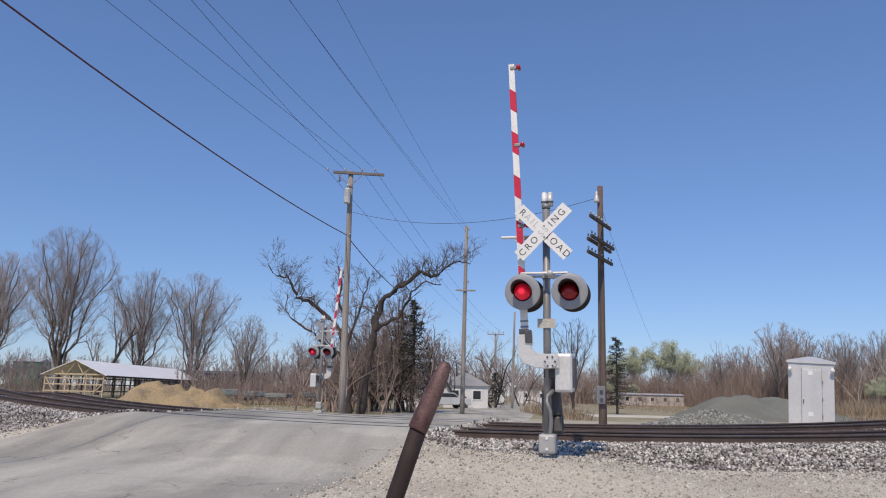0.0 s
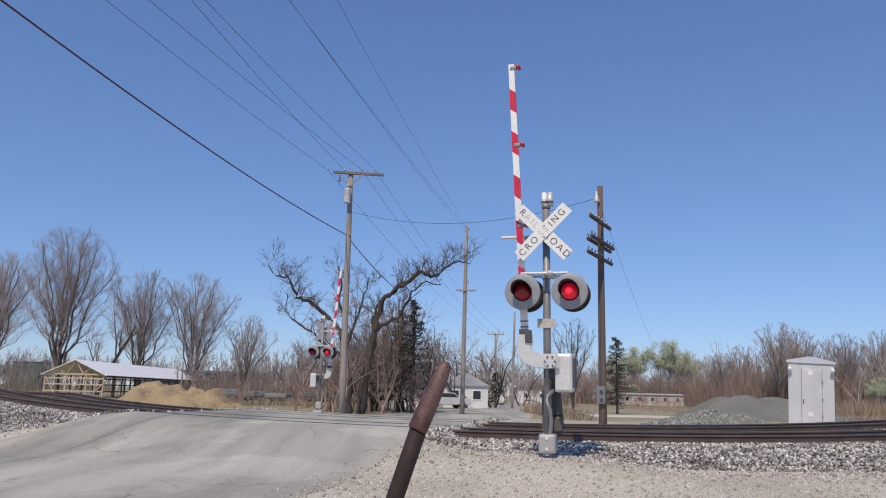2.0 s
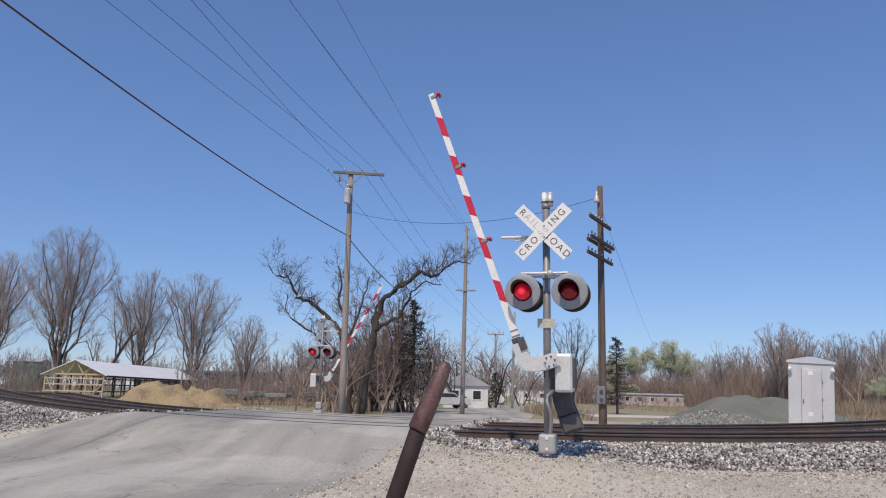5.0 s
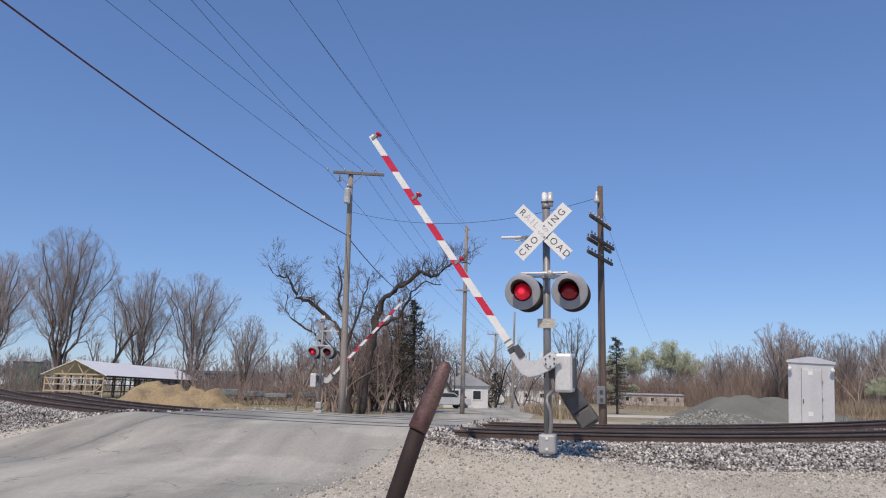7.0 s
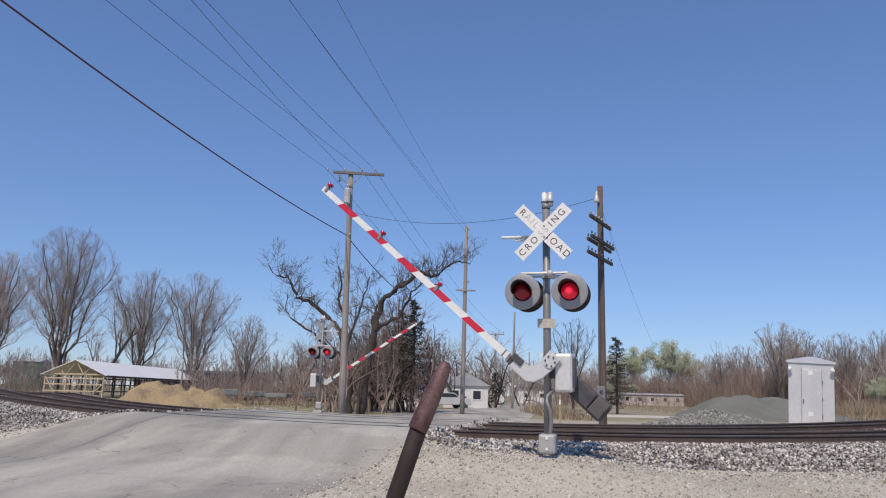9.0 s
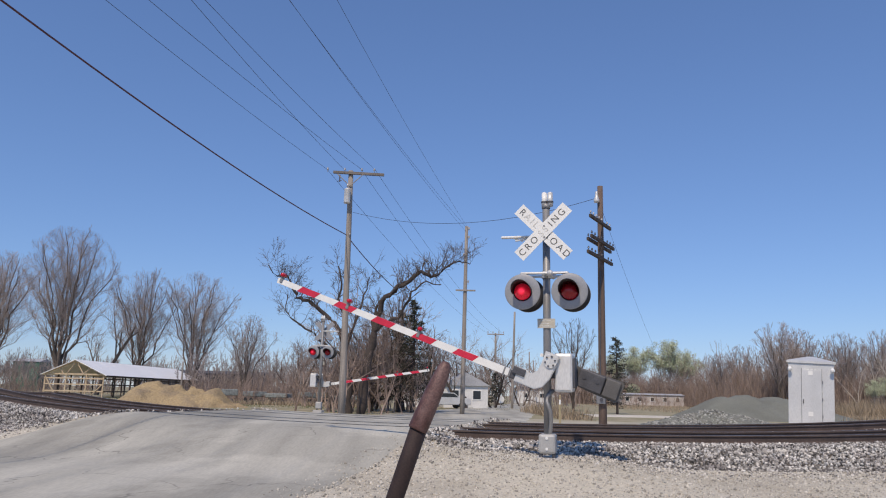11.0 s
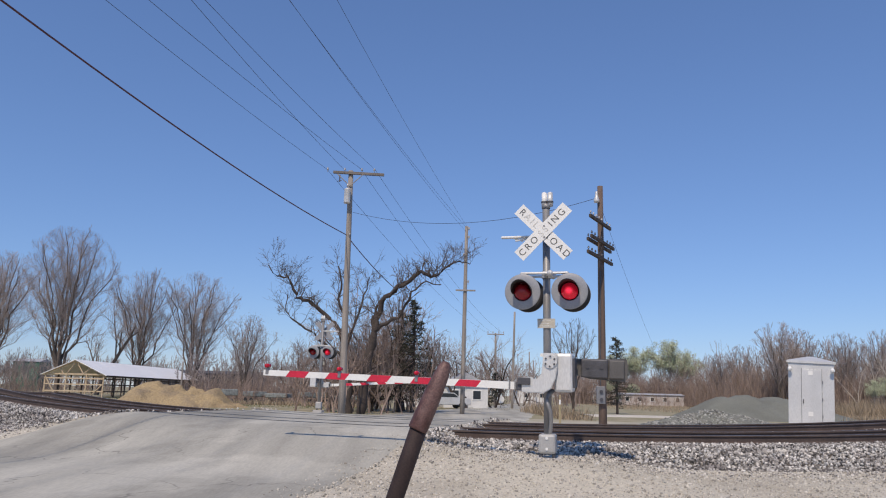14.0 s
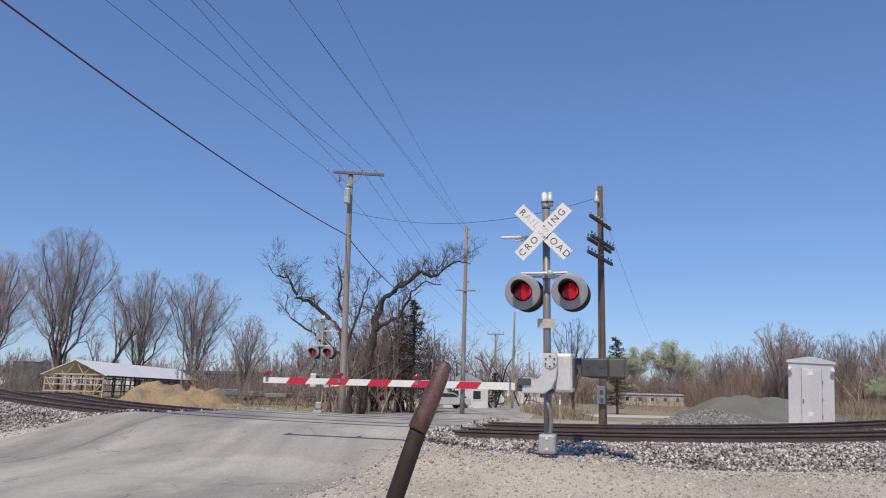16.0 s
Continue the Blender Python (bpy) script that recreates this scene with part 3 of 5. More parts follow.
        for x in (-lamp_x, lamp_x):
            spin = []
            flash_lamp(sig, x + (0.035 if detail else 0.0), y, 2.80, side, spin)
            lenses.append((spin[0], x * -side))
    # small notice with unreadable lines
    plate_ob = part("notice_plate", box(BM(), (0.0, -0.085, 2.27), (0.31, 0.006, 0.165), 0.003), M["noticeplate"], sig, "small stained notice plate")
    for i, w in enumerate((0.22, 0.14, 0.24)):
        part("notice_line", box(BM(), (-0.02, -0.0895, 2.315 - 0.045 * i), (w, 0.002, 0.016)), M["faded"], plate_ob)
    # gate mechanism
    bm = box(BM(), (0.30, 0.02, 1.42), (0.30, 0.42, 0.66), 0.035)
    cabx = part("gate_mechanism", bm, M["silver"], sig, "silver painted gate motor box")
    part("mechanism_door", box(BM(), (0.30, -0.20, 1.42), (0.25, 0.02, 0.58), 0.008), M["silver"], cabx)
    part("mechanism_bracket", box(BM(), (0.06, 0.06, 1.42), (0.24, 0.24, 0.20), 0.02), M["darksteel"], sig)
    part("side_cover", box(BM(), (0.47, 0.03, 1.42), (0.04, 0.34, 0.5), 0.012), M["darksteel"], cabx)
    part("shaft", rod(BM(), (0.09, -0.30, PIV_Z), (0.09, 0.34, PIV_Z), 0.05, None, 14), M["darksteel"], cabx)
    pts = [(0.10, -0.02, 1.12), (0.02, -0.10, 1.02), (0.00, -0.13, 0.93), (0.06, -0.13, 0.78), (0.07, -0.10, 0.62), (0.05, -0.08, 0.40), (0.05, -0.06, 0.33)]
    part("conduit", path_tube(BM(), pts, 0.036, 10), M["galv"], sig, "bent grey cable conduit", True)
    part("conduit_clip", rod(BM(), (-0.085, -0.04, 1.72), (-0.085, -0.10, 1.72), 0.03, None, 10), M["white"], sig)
    # the swinging gate: bracket, board, lights and weights turn about the shaft
    gate = new("gate")
    gate.parent = sig
    gate.matrix_local = pose(PIV_X, 0, PIV_Z)
    out = [(0.12, 0.14), (-0.13, 0.14), (-0.13, -0.05), (-0.15, -0.22), (-0.22, -0.30), (-0.28, -0.31), (-0.30, -0.28), (-0.48, -0.28), (-0.48, -0.54), (-0.10, -0.54), (0.02, -0.46), (0.09, -0.30), (0.12, -0.1)]
    br = part("arm_casting", plate(BM(), out, 0.06, Matrix.Translation((0, -0.27, 0)), 0.012), M["silver"], gate, "silver painted bent arm casting")
    part("hub", rod(BM(), (0, -0.30, 0), (0, -0.325, 0), 0.12, 0.115, 24), M["silver"], br, "", False)
    for k in range(6):
        a = k * math.pi / 3 + 0.5
        part("hub_bolt", rod(BM(), (0.085 * math.cos(a), -0.33, 0.085 * math.sin(a)), (0.085 * math.cos(a), -0.345, 0.085 * math.sin(a)), 0.017, None, 6), M["darksteel"], br)
    part("arm_clamp", box(BM(), (-0.44, -0.31, -0.35), (0.22, 0.05, 0.12), 0.01), M["darksteel"], br)
    part("shear_bracket", box(BM(), (-0.53, -0.19, -0.44), (0.10, 0.20, 0.15), 0.015), M["darksteel"], br)
    # board
    z0, z1, tip = -ARM_DROP - 0.065, -ARM_DROP + 0.065, -ARM_TIP
    bm = BM()
    taper = 0.012
    plate(bm, [(-0.56, z0), (tip, z0 + taper), (tip, z1 - taper), (-0.56, z1)], 0.035, Matrix.Translation((0, ARM_Y, 0)))
    board = part("gate_arm", bm, M["white"], gate, "long white board with slanted red stripes")
    for x in (-0.62, -0.72):
        part("arm_band", box(BM(), (x, ARM_Y, -ARM_DROP), (0.03, 0.045, 0.14), 0.004), M["galv"], board)
    for s in STRIPES:
        zz = (z0 + 0.006, z1 - 0.006)
        bm = plate(BM(), [(s + 0.20 - 0.045, zz[0]), (s - 0.20 - 0.045, zz[0]), (s - 0.20 + 0.045, zz[1]), (s + 0.20 + 0.045, zz[1])], 0.041, Matrix.Translation((0, ARM_Y, 0)))
        part("red_stripe", bm, M["red"], board)
    for s in ARM_LIGHTS:
        light = part("arm_light", box(BM(), (s, ARM_Y, z1 - 0.03), (0.06, 0.07, 0.12), 0.01), M["galv"], board, "small lamp on the arm")
        bm = rod(BM(), (s, ARM_Y - 0.07, z1 + 0.07), (s, ARM_Y + 0.07, z1 + 0.07), 0.036, None, 14)
        ball(bm, (s, ARM_Y - 0.07, z1 + 0.07), 0.036, 12, (1, 0.5, 1))
        ball(bm, (s, ARM_Y + 0.07, z1 + 0.07), 0.036, 12, (1, 0.5, 1))
        part("arm_lens", bm, M["armlens"], light, "red lens", True)
        part("lens_stem", rod(BM(), (s, ARM_Y, z1 + 0.02), (s, ARM_Y, z1 + 0.05), 0.02, None, 8), M["darksteel"], light)
    # weights
    if detail:
        out = [(-0.12, 0.10), (0.50, 0.07), (1.22, 0.10), (1.26, 0.06), (1.26, -0.24), (1.20, -0.29), (0.62, -0.27), (0.30, -0.2), (-0.12, -0.12)]
        part("weight_arm", plate(BM(), out, 0.03, Matrix.Translation((0, 0.34, 0)), 0.006), M["gwt"], gate, "grey steel counterweight arm")
    for k, (x, w) in enumerate(((0.70, 0.46), (1.08, 0.26)) if detail else ()):
        part("counterweight", box(BM(), (x, 0.30, -0.09), (w, 0.10, 0.32), 0.02), M["darksteel"] if k == 0 else M["gwt"], gate, "dark cast counterweight")
    for x in (0.58, 0.82) if detail else ():
        part("weight_bolt", rod(BM(), (x, 0.25, -0.06), (x, 0.235, -0.06), 0.035, None, 6), M["darksteel"], gate)
    return sig, gate, lenses


PIV_X, PIV_Z, ARM_DROP, ARM_TIP, ARM_Y, LENS_Y = 0.09, 1.61, 0.44, 5.52, -0.12, 0.0
STRIPES = [-4.80, -3.98, -3.15, -2.30, -1.47]
ARM_LIGHTS = [-5.44, -3.94, -2.43]
near_signal, near_gate, near_lenses = build_signal(pose(1.885, 13.01, -0.23, 2, 0, -16), "railroad crossing signal with crossbuck, red lamps and gate arm")
far_signal, far_gate, far_lenses = build_signal(pose(-5.93, 37.0, -0.12, 0, 0, 173), "railroad crossing signal across the tracks, seen from behind", False, 0.37)


# ---- leaning rusty pipe beside the camera ----
def build_pipe():
    foot, knee, tip = Vector((-0.486, 3.0, -0.63)), Vector((-0.080, 3.0, 0.637)), Vector((0.031, 3.0, 0.905))
    post = thing("rusty_pipe", pose(*foot), "leaning rusty steel pipe with a wider sleeve at its end", "pipe")
    part("pipe", path_tube(BM(), [(knee - foot) * (k / 6.0 * 1.06) - Vector((0, 0, 0.12 * (k == 0))) for k in range(7)], 0.0345, 28), M["darkrust"], post, "dark rusty inner pipe", True)
    d = tip - knee
    ln = d.length
    q = Matrix.Translation(knee - foot + Vector((-0.003, -0.004, 0))) @ d.to_track_quat("Z", "Y").to_matrix().to_4x4()
    prof = [(0.033, 0.012), (0.034, 0.0), (0.0375, -0.002), (0.0392, 0.002), (0.0395, 0.010), (0.0385, ln * 0.3), (0.036, ln * 0.55), (0.0325, ln * 0.74), (0.028, ln * 0.88), (0.024, ln * 0.94), (0.018, ln * 0.98), (0.010, ln * 0.995), (0.0, ln)]
    part("sleeve", lathe(BM(), prof, 36, q), M["rust"], post, "rusty closed sleeve", True)


build_pipe()


# ---- poles and wires ----
def timber_pole(x, y, top, r, material, label, lean=(0, 0), group="utility poles"):
    z = ground_level(x, y)
    p = thing("utility_pole", pose(x, y, z), label, "utility pole", group)
    h = top - z
    bm = BM()
    pts = [(lean[0] * k / 6, lean[1] * k / 6, -0.3 + (h + 0.3) * k / 6) for k in range(7)]
    path_tube(bm, pts, [r * (1.12 - 0.36 * k / 6) for k in range(7)], 14)
    part("pole", bm, material, p, "", True)
    return p, z


def insulator(bm, c, s=1.0):
    rod(bm, c, (c[0], c[1], c[2] + 0.10 * s), 0.014 * s, None, 6)
    lathe(bm, [(0.0, 0.09 * s), (0.05 * s, 0.10 * s), (0.055 * s, 0.13 * s), (0.03 * s, 0.15 * s), (0.045 * s, 0.17 * s), (0.03 * s, 0.21 * s), (0.0, 0.215 * s)], 10, Matrix.Translation(c))
    return bm


def build_power_pole():
    p, z = timber_pole(-4.40, 34.0, 11.22, 0.15, M["pole"], "weathered grey utility pole with crossarm and transformer", (-0.12, 0))
    arm = part("crossarm", box(BM(), (-0.13, -0.14, 11.06 - z), (2.44, 0.11, 0.13), 0.012, Matrix.Rotation(radians(2), 4, "Y")), M["oldarm"], p, "grey timber crossarm")
    for s in (-1, 1):
        part("brace", rod(BM(), (-0.12 + 0.62 * s, -0.20, 11.0 - z), (-0.12, -0.16, 10.42 - z), 0.022, None, 6), M["pole"], p)
    for x in (-1.22, -0.4, 0.42, 1.02):
        part("insulator", insulator(BM(), (x, -0.14, 11.11 - z), 1.0), M["insul"], arm, "", True)
    bm = lathe(BM(), [(0.0, -0.42), (0.15, -0.42), (0.155, -0.38), (0.15, 0.22), (0.16, 0.24), (0.15, 0.27), (0.06, 0.32), (0.0, 0.32)], 18, Matrix.Translation((-0.20, -0.32, 9.95 - z)))
    tank = part("transformer", bm, M["silver"], p, "silver transformer can", True)
    part("bushing", insulator(BM(), (-0.20, -0.32, 10.22 - z), 1.2), M["insul"], tank)
    bm = rod(BM(), (-0.62, -0.16, 10.95 - z), (-0.62, -0.16, 10.62 - z), 0.03, 0.03, 8)
    rod(bm, (-0.72, -0.16, 10.64 - z), (-0.52, -0.16, 10.7 - z), 0.018, None, 6)
    part("fuse_cutout", bm, M["darksteel"], p)
    part("cable_clamp", box(BM(), (-0.02, -0.14, 8.05 - z), (0.08, 0.12, 0.12), 0.02), M["galv"], p)


def build_telegraph_pole():
    p, z = timber_pole(5.88, 27.0, 8.70, 0.135, M["brownpole"], "brown wooden telegraph pole with three slanted crossarms", (0.05, 0))
    d = Vector((1.36, 2.4, 0)).normalized()
    turn = Matrix.Rotation(math.atan2(d.y, d.x), 4, "Z")
    for zz, ln, shift, side in ((7.17, 2.45, -0.46, -1), (6.45, 2.75, -0.22, -1), (6.47, 2.85, 0.34, 1), (5.81, 2.9, -0.55, -1)):
        m = Matrix.Translation((0.04, 0, zz - z)) @ turn
        arm = part("crossarm", box(BM(), (shift, 0.15 * side, 0), (ln, 0.09, 0.12), 0.01, m), M["tie"], p, "dark crossarm with glass insulators")
        for k in range(8):
            u = shift + ln * (k / 7 - 0.5) * 0.94
            if abs(u) > 0.15:
                part("insulator", insulator(BM(), m @ Vector((u, 0.15 * side, 0.05)), 0.7), M["insul"] if zz > 7 else M["darkglass"], arm, "", True)
    bm = lathe(BM(), [(0.0, -0.26), (0.10, -0.25), (0.11, -0.18), (0.07, -0.04), (0.045, 0.10), (0.055, 0.16), (0.0, 0.18)], 14, Matrix.Translation((-0.12, -0.14, 8.28 - z)))
    part("yard_lamp", bm, M["silver"], p, "pale weathered lamp head", True)
    meter = part("meter_box", box(BM(), (-0.10, -0.20, 0.88 - z), (0.30, 0.16, 0.62), 0.02), M["galv"], p, "grey meter box")
    for zz in (0.72, 1.0):
        part("meter_dial", rod(BM(), (-0.10, -0.28, zz - z), (-0.10, -0.33, zz - z), 0.06, None, 12), M["darksteel"], meter)
    part("riser", rod(BM(), (-0.10, -0.16, 1.2 - z), (-0.02, -0.13, 5.4 - z), 0.022, None, 8), M["darksteel"], p)


def build_far_poles():
    p, z = timber_pole(1.47, 48.0, 11.85, 0.14, M["pole"], "tall weathered grey pole beside the road", (0.08, 0))
    part("crossarm", box(BM(), (0.08, -0.16, 7.5 - z), (1.3, 0.09, 0.10), 0.01), M["pole"], p)
    for zz, s in ((11.5, 1), (10.9, 1), (9.7, -1), (7.9, 1)):
        part("insulator", insulator(BM(), (0.08 + 0.16 * s, -0.05, zz - z), 1.4), M["insul"], p)
    p, z = timber_pole(7.05, 95.0, 8.67, 0.15, M["pole"], "distant utility pole with a single crossarm")
    part("crossarm", box(BM(), (0, -0.18, 8.5 - z), (2.2, 0.11, 0.13), 0.01), M["pole"], p)
    for x in (-1.0, -0.35, 0.4, 1.0):
        part("insulator", insulator(BM(), (x, -0.18, 8.55 - z), 1.6), M["insul"], p)
    timber_pole(7.75, 80.0, 9.8, 0.13, M["pole"], "plain slender wooden pole beside the road", (0.25, 0))
    timber_pole(18.0, 150.0, 9.6, 0.15, M["pole"], "slender distant wooden pole")
    timber_pole(22.6, 180.0, 9.3, 0.16, M["pole"], "slender distant wooden pole")
    timber_pole(-38.0, 110.0, 4.6, 0.14, M["pole"], "short post behind the pole barn")


def wire(name, a, b, sag, r, material, label):
    n = 28
    a, b = Vector(a), Vector(b)
    pts = [a + (b - a) * (k / n) - Vector((0, 0, 4 * sag * (k / n) * (1 - k / n))) for k in range(n + 1)]
    return tagged(part(name, path_tube(BM(), pts, r, 6), material, None, "", True), label, "wire", "overhead wires")


def build_wires():
    thin = "thin dark overhead power wire"
    for a, x in (((-5.66, 33.86, 11.24), -14.56), ((-4.02, 33.86, 11.28), -14.38), ((-3.36, 33.86, 11.28), -11.42), ((-4.84, 33.86, 11.24), -9.74)):
        wire("power_wire", a, (x, -12.0, 11.1), 0.7, 0.007, M["wire"], thin)
    for a, b in (((-5.66, 33.86, 11.24), (5.9, 94.8, 8.7)), ((-4.02, 33.86, 11.28), (6.6, 94.8, 8.7)), ((-3.36, 33.86, 11.28), (7.9, 94.8, 8.7))):
        wire("power_wire", a, b, 0.9, 0.008, M["wire"], thin)
    for x, z in ((-10.12, 11.9), (-9.66, 11.6), (-7.64, 12.0)):
        wire("power_wire", (1.6, 48.0, z - 0.2), (x, -12.0, z), 0.8, 0.006, M["wire"], thin)
    wire("telephone_cable", (-4.62, 33.85, 8.06), (-12.0, -6.0, 9.5), 0.9, 0.021, M["cable"], "thick dark reddish telephone cable")
    wire("telephone_cable", (-4.60, 33.85, 8.06), (-2.9, 46.0, 7.2), 0.15, 0.024, M["cable"], "dark telephone cable running on into the trees")
    wire("span_wire", (-4.32, 33.9, 9.15), (5.75, 26.9, 8.2), 0.75, 0.009, M["wire"], "thin slack wire between the two poles")
    wire("guy_wire", (5.95, 27.0, 7.9), (17.4, 60.0, 4.8), 0.25, 0.006, M["wire"], "thin drooping guy wire beyond the pole")


# ---- signal hut ----
def build_hut():
    x, y = 14.66, 29.65
    z = -0.25
    hut = thing("signal_hut", pose(x, y, z, 0, 3.0, -25.5), "silver metal railway signal hut with a closed door", "signal hut")
    w, d, h = 1.60, 1.55, 2.55
    part("wall", box(BM(), (0, 0, h / 2), (w, d, h), 0.012), M["silver"], hut, "ribbed silver metal wall panels")
    bm = BM()
    o = 0.06
    a = [(-w / 2 - o, -d / 2 - o, h), (w / 2 + o, -d / 2 - o, h), (w / 2 + o, d / 2 + o, h), (-w / 2 - o, d / 2 + o, h)]
    lo = [bm.verts.new(v) for v in a]
    mid = [bm.verts.new((v[0], v[1], h + 0.09)) for v in a]
    top = [bm.verts.new((v[0] * 0.12, v[1] * 0.12, h + 0.30)) for v in a]
    for p, q in ((lo, mid), (mid, top)):
        for i in range(4):
            bm.faces.new((p[i], p[(i + 1) % 4], q[(i + 1) % 4], q[i]))
    bm.faces.new(top)
    bm.faces.new(lo[::-1])
    part("roof", bm, M["silver"], hut, "low hipped metal roof")
    door = part("door", box(BM(), (0.02, -d / 2 - 0.012, 1.22), (0.70, 0.03, 2.2), 0.006), M["silver"], hut, "narrow metal door")
    for zz in (0.55, 1.2, 1.85):
        part("hinge", rod(BM(), (0.39, -d / 2 - 0.03, zz - 0.05), (0.39, -d / 2 - 0.03, zz + 0.05), 0.018, None, 8), M["galv"], door)
    part("handle", box(BM(), (-0.27, -d / 2 - 0.045, 1.08), (0.035, 0.04, 0.16), 0.008), M["darksteel"], door)
    for zz in (0.62, 2.18):
        part("sticker", box(BM(), (-0.02, -d / 2 - 0.030, zz), (0.17, 0.004, 0.16)), M["white"], door, "white sticker")
    for xx in (-0.33, 0.37):
        part("door_edge", box(BM(), (xx, -d / 2 - 0.008, 1.22), (0.022, 0.02, 2.24)), M["darksteel"], door)
    for k in range(3):
        part("hut_marking", box(BM(), (-0.04 + 0.13 * k, -d / 2 - 0.031, 2.33), (0.05, 0.003, 0.035)), M["faded"], door)
    for xx in (-0.74, 0.74):
        bm = rod(BM(), (xx, -d / 2, 2.36), (xx, -d / 2 - 0.14, 2.34), 0.05, None, 10)
        ball(bm, (xx, -d / 2 - 0.17, 2.30), 0.085, 12)
        part("corner_lamp", bm, M["white"], hut, "small white lamp", True)
    part("base_skid", box(BM(), (0, 0, -0.1), (w + 0.1, d + 0.1, 0.24), 0.02), M["concrete"], hut)


# ---- heaps ----
def build_heap(name, humps, x0, x1, y0, y1, step, material, label, rough, seed, category):
    """A loose heap: the highest of several rounded cones, with an uneven surface."""
    xs, ys = np.arange(x0, x1 + step, step), np.arange(y0, y1 + step, step)
    verts, n = [], len(xs)
    for y in ys:
        for x in xs:
            g = ground_level(x, y)
            z = -0.3
            for cx, cy, rx, ry, h in humps:
                q = math.hypot((x - cx) / rx, (y - cy) / ry)
                z = max(z, h * (1.08 - q - 0.5 * max(0, 0.3 - q) ** 2 * 3) if q > 0.12 else h * (0.96 - 1.2 * q * q))
            if z > -0.25:
                z += rough * (noise.fractal((x * 0.8, y * 0.8, seed), 1.0, 2.0, 4) + 0.3 * noise.noise((x * 3.1, y * 3.1, seed)))
            verts.append((x, y, g + max(-0.3, z)))
    faces = [(j * n + i, j * n + i + 1, (j + 1) * n + i + 1, (j + 1) * n + i) for j in range(len(ys) - 1) for i in range(n - 1)]
    tagged(raw(name, verts, faces, material, smooth=True), label, category)


def build_heaps():
    build_heap("sand_mound", [(-20.2, 53, 2.5, 3.2, 1.75), (-18.6, 52.8, 2.3, 2.8, 1.35), (-17.2, 52.5, 2.2, 2.8, 1.3), (-15.9, 52.2, 2.0, 2.6, 1.12), (-21.5, 53, 1.4, 2.2, 0.75)], -25, -11, 48, 58, 0.2, M["sand"], "heap of yellow brown sand beside the track", 0.45, 3, "sand mound")
    build_heap("stone_mound", [(20.4, 54, 3.1, 5.0, 1.62), (21.9, 54, 4.4, 5.0, 1.76), (24.0, 54, 5.4, 5.0, 1.68)], 11, 32, 47, 62, 0.35, M["stonepile"], "large heap of fine grey green crushed stone", 0.08, 8, "stone mound")
    build_heap("ballast_mound", [(13.2, 36.5, 2.9, 2.4, 0.80), (12.0, 36.3, 2.2, 2.0, 0.55), (14.4, 36.6, 2.2, 2.0, 0.6)], 9, 17.5, 33.5, 40, 0.12, M["stonepile"], "low heap of coarse grey ballast stones", 0.07, 5, "ballast mound")
    # loose stones on the low heap
    rng = np.random.default_rng(5)
    ico = BM()
    bmesh.ops.create_icosphere(ico, subdivisions=1, radius=1.0)
    base = np.array([v.co[:] for v in ico.verts])
    tri = [[v.index for v in f.verts] for f in ico.faces]
    ico.free()
    verts, faces = [], []
    for k in range(2600):
        cx, cy, rx, ry, h = ((13.2, 36.5, 2.9, 2.4, 0.80), (12.0, 36.3, 2.2, 2.0, 0.55), (14.4, 36.6, 2.2, 2.0, 0.6))[k % 3]
        a, q = rng.uniform(math.pi, 2 * math.pi), math.sqrt(rng.random())
        x, y = cx + rx * q * math.cos(a), cy + ry * q * math.sin(a)
        z = ground_level(x, y) + max(0, h * (1.06 - q) if q > 0.12 else h * 0.94)
        s = rng.uniform(0.03, 0.075)
        o = len(verts)
        verts += [(x + p[0], y + p[1], z + p[2]) for p in base * rng.uniform(0.6, 1.3, (len(base), 1)) * s]
        faces += [tuple(i + o for i in t) for t in tri]
    tagged(raw("heap_stone", verts, faces, M["heapstone"]), "loose coarse stones on the low ballast heap", "stones", kind="stuff")


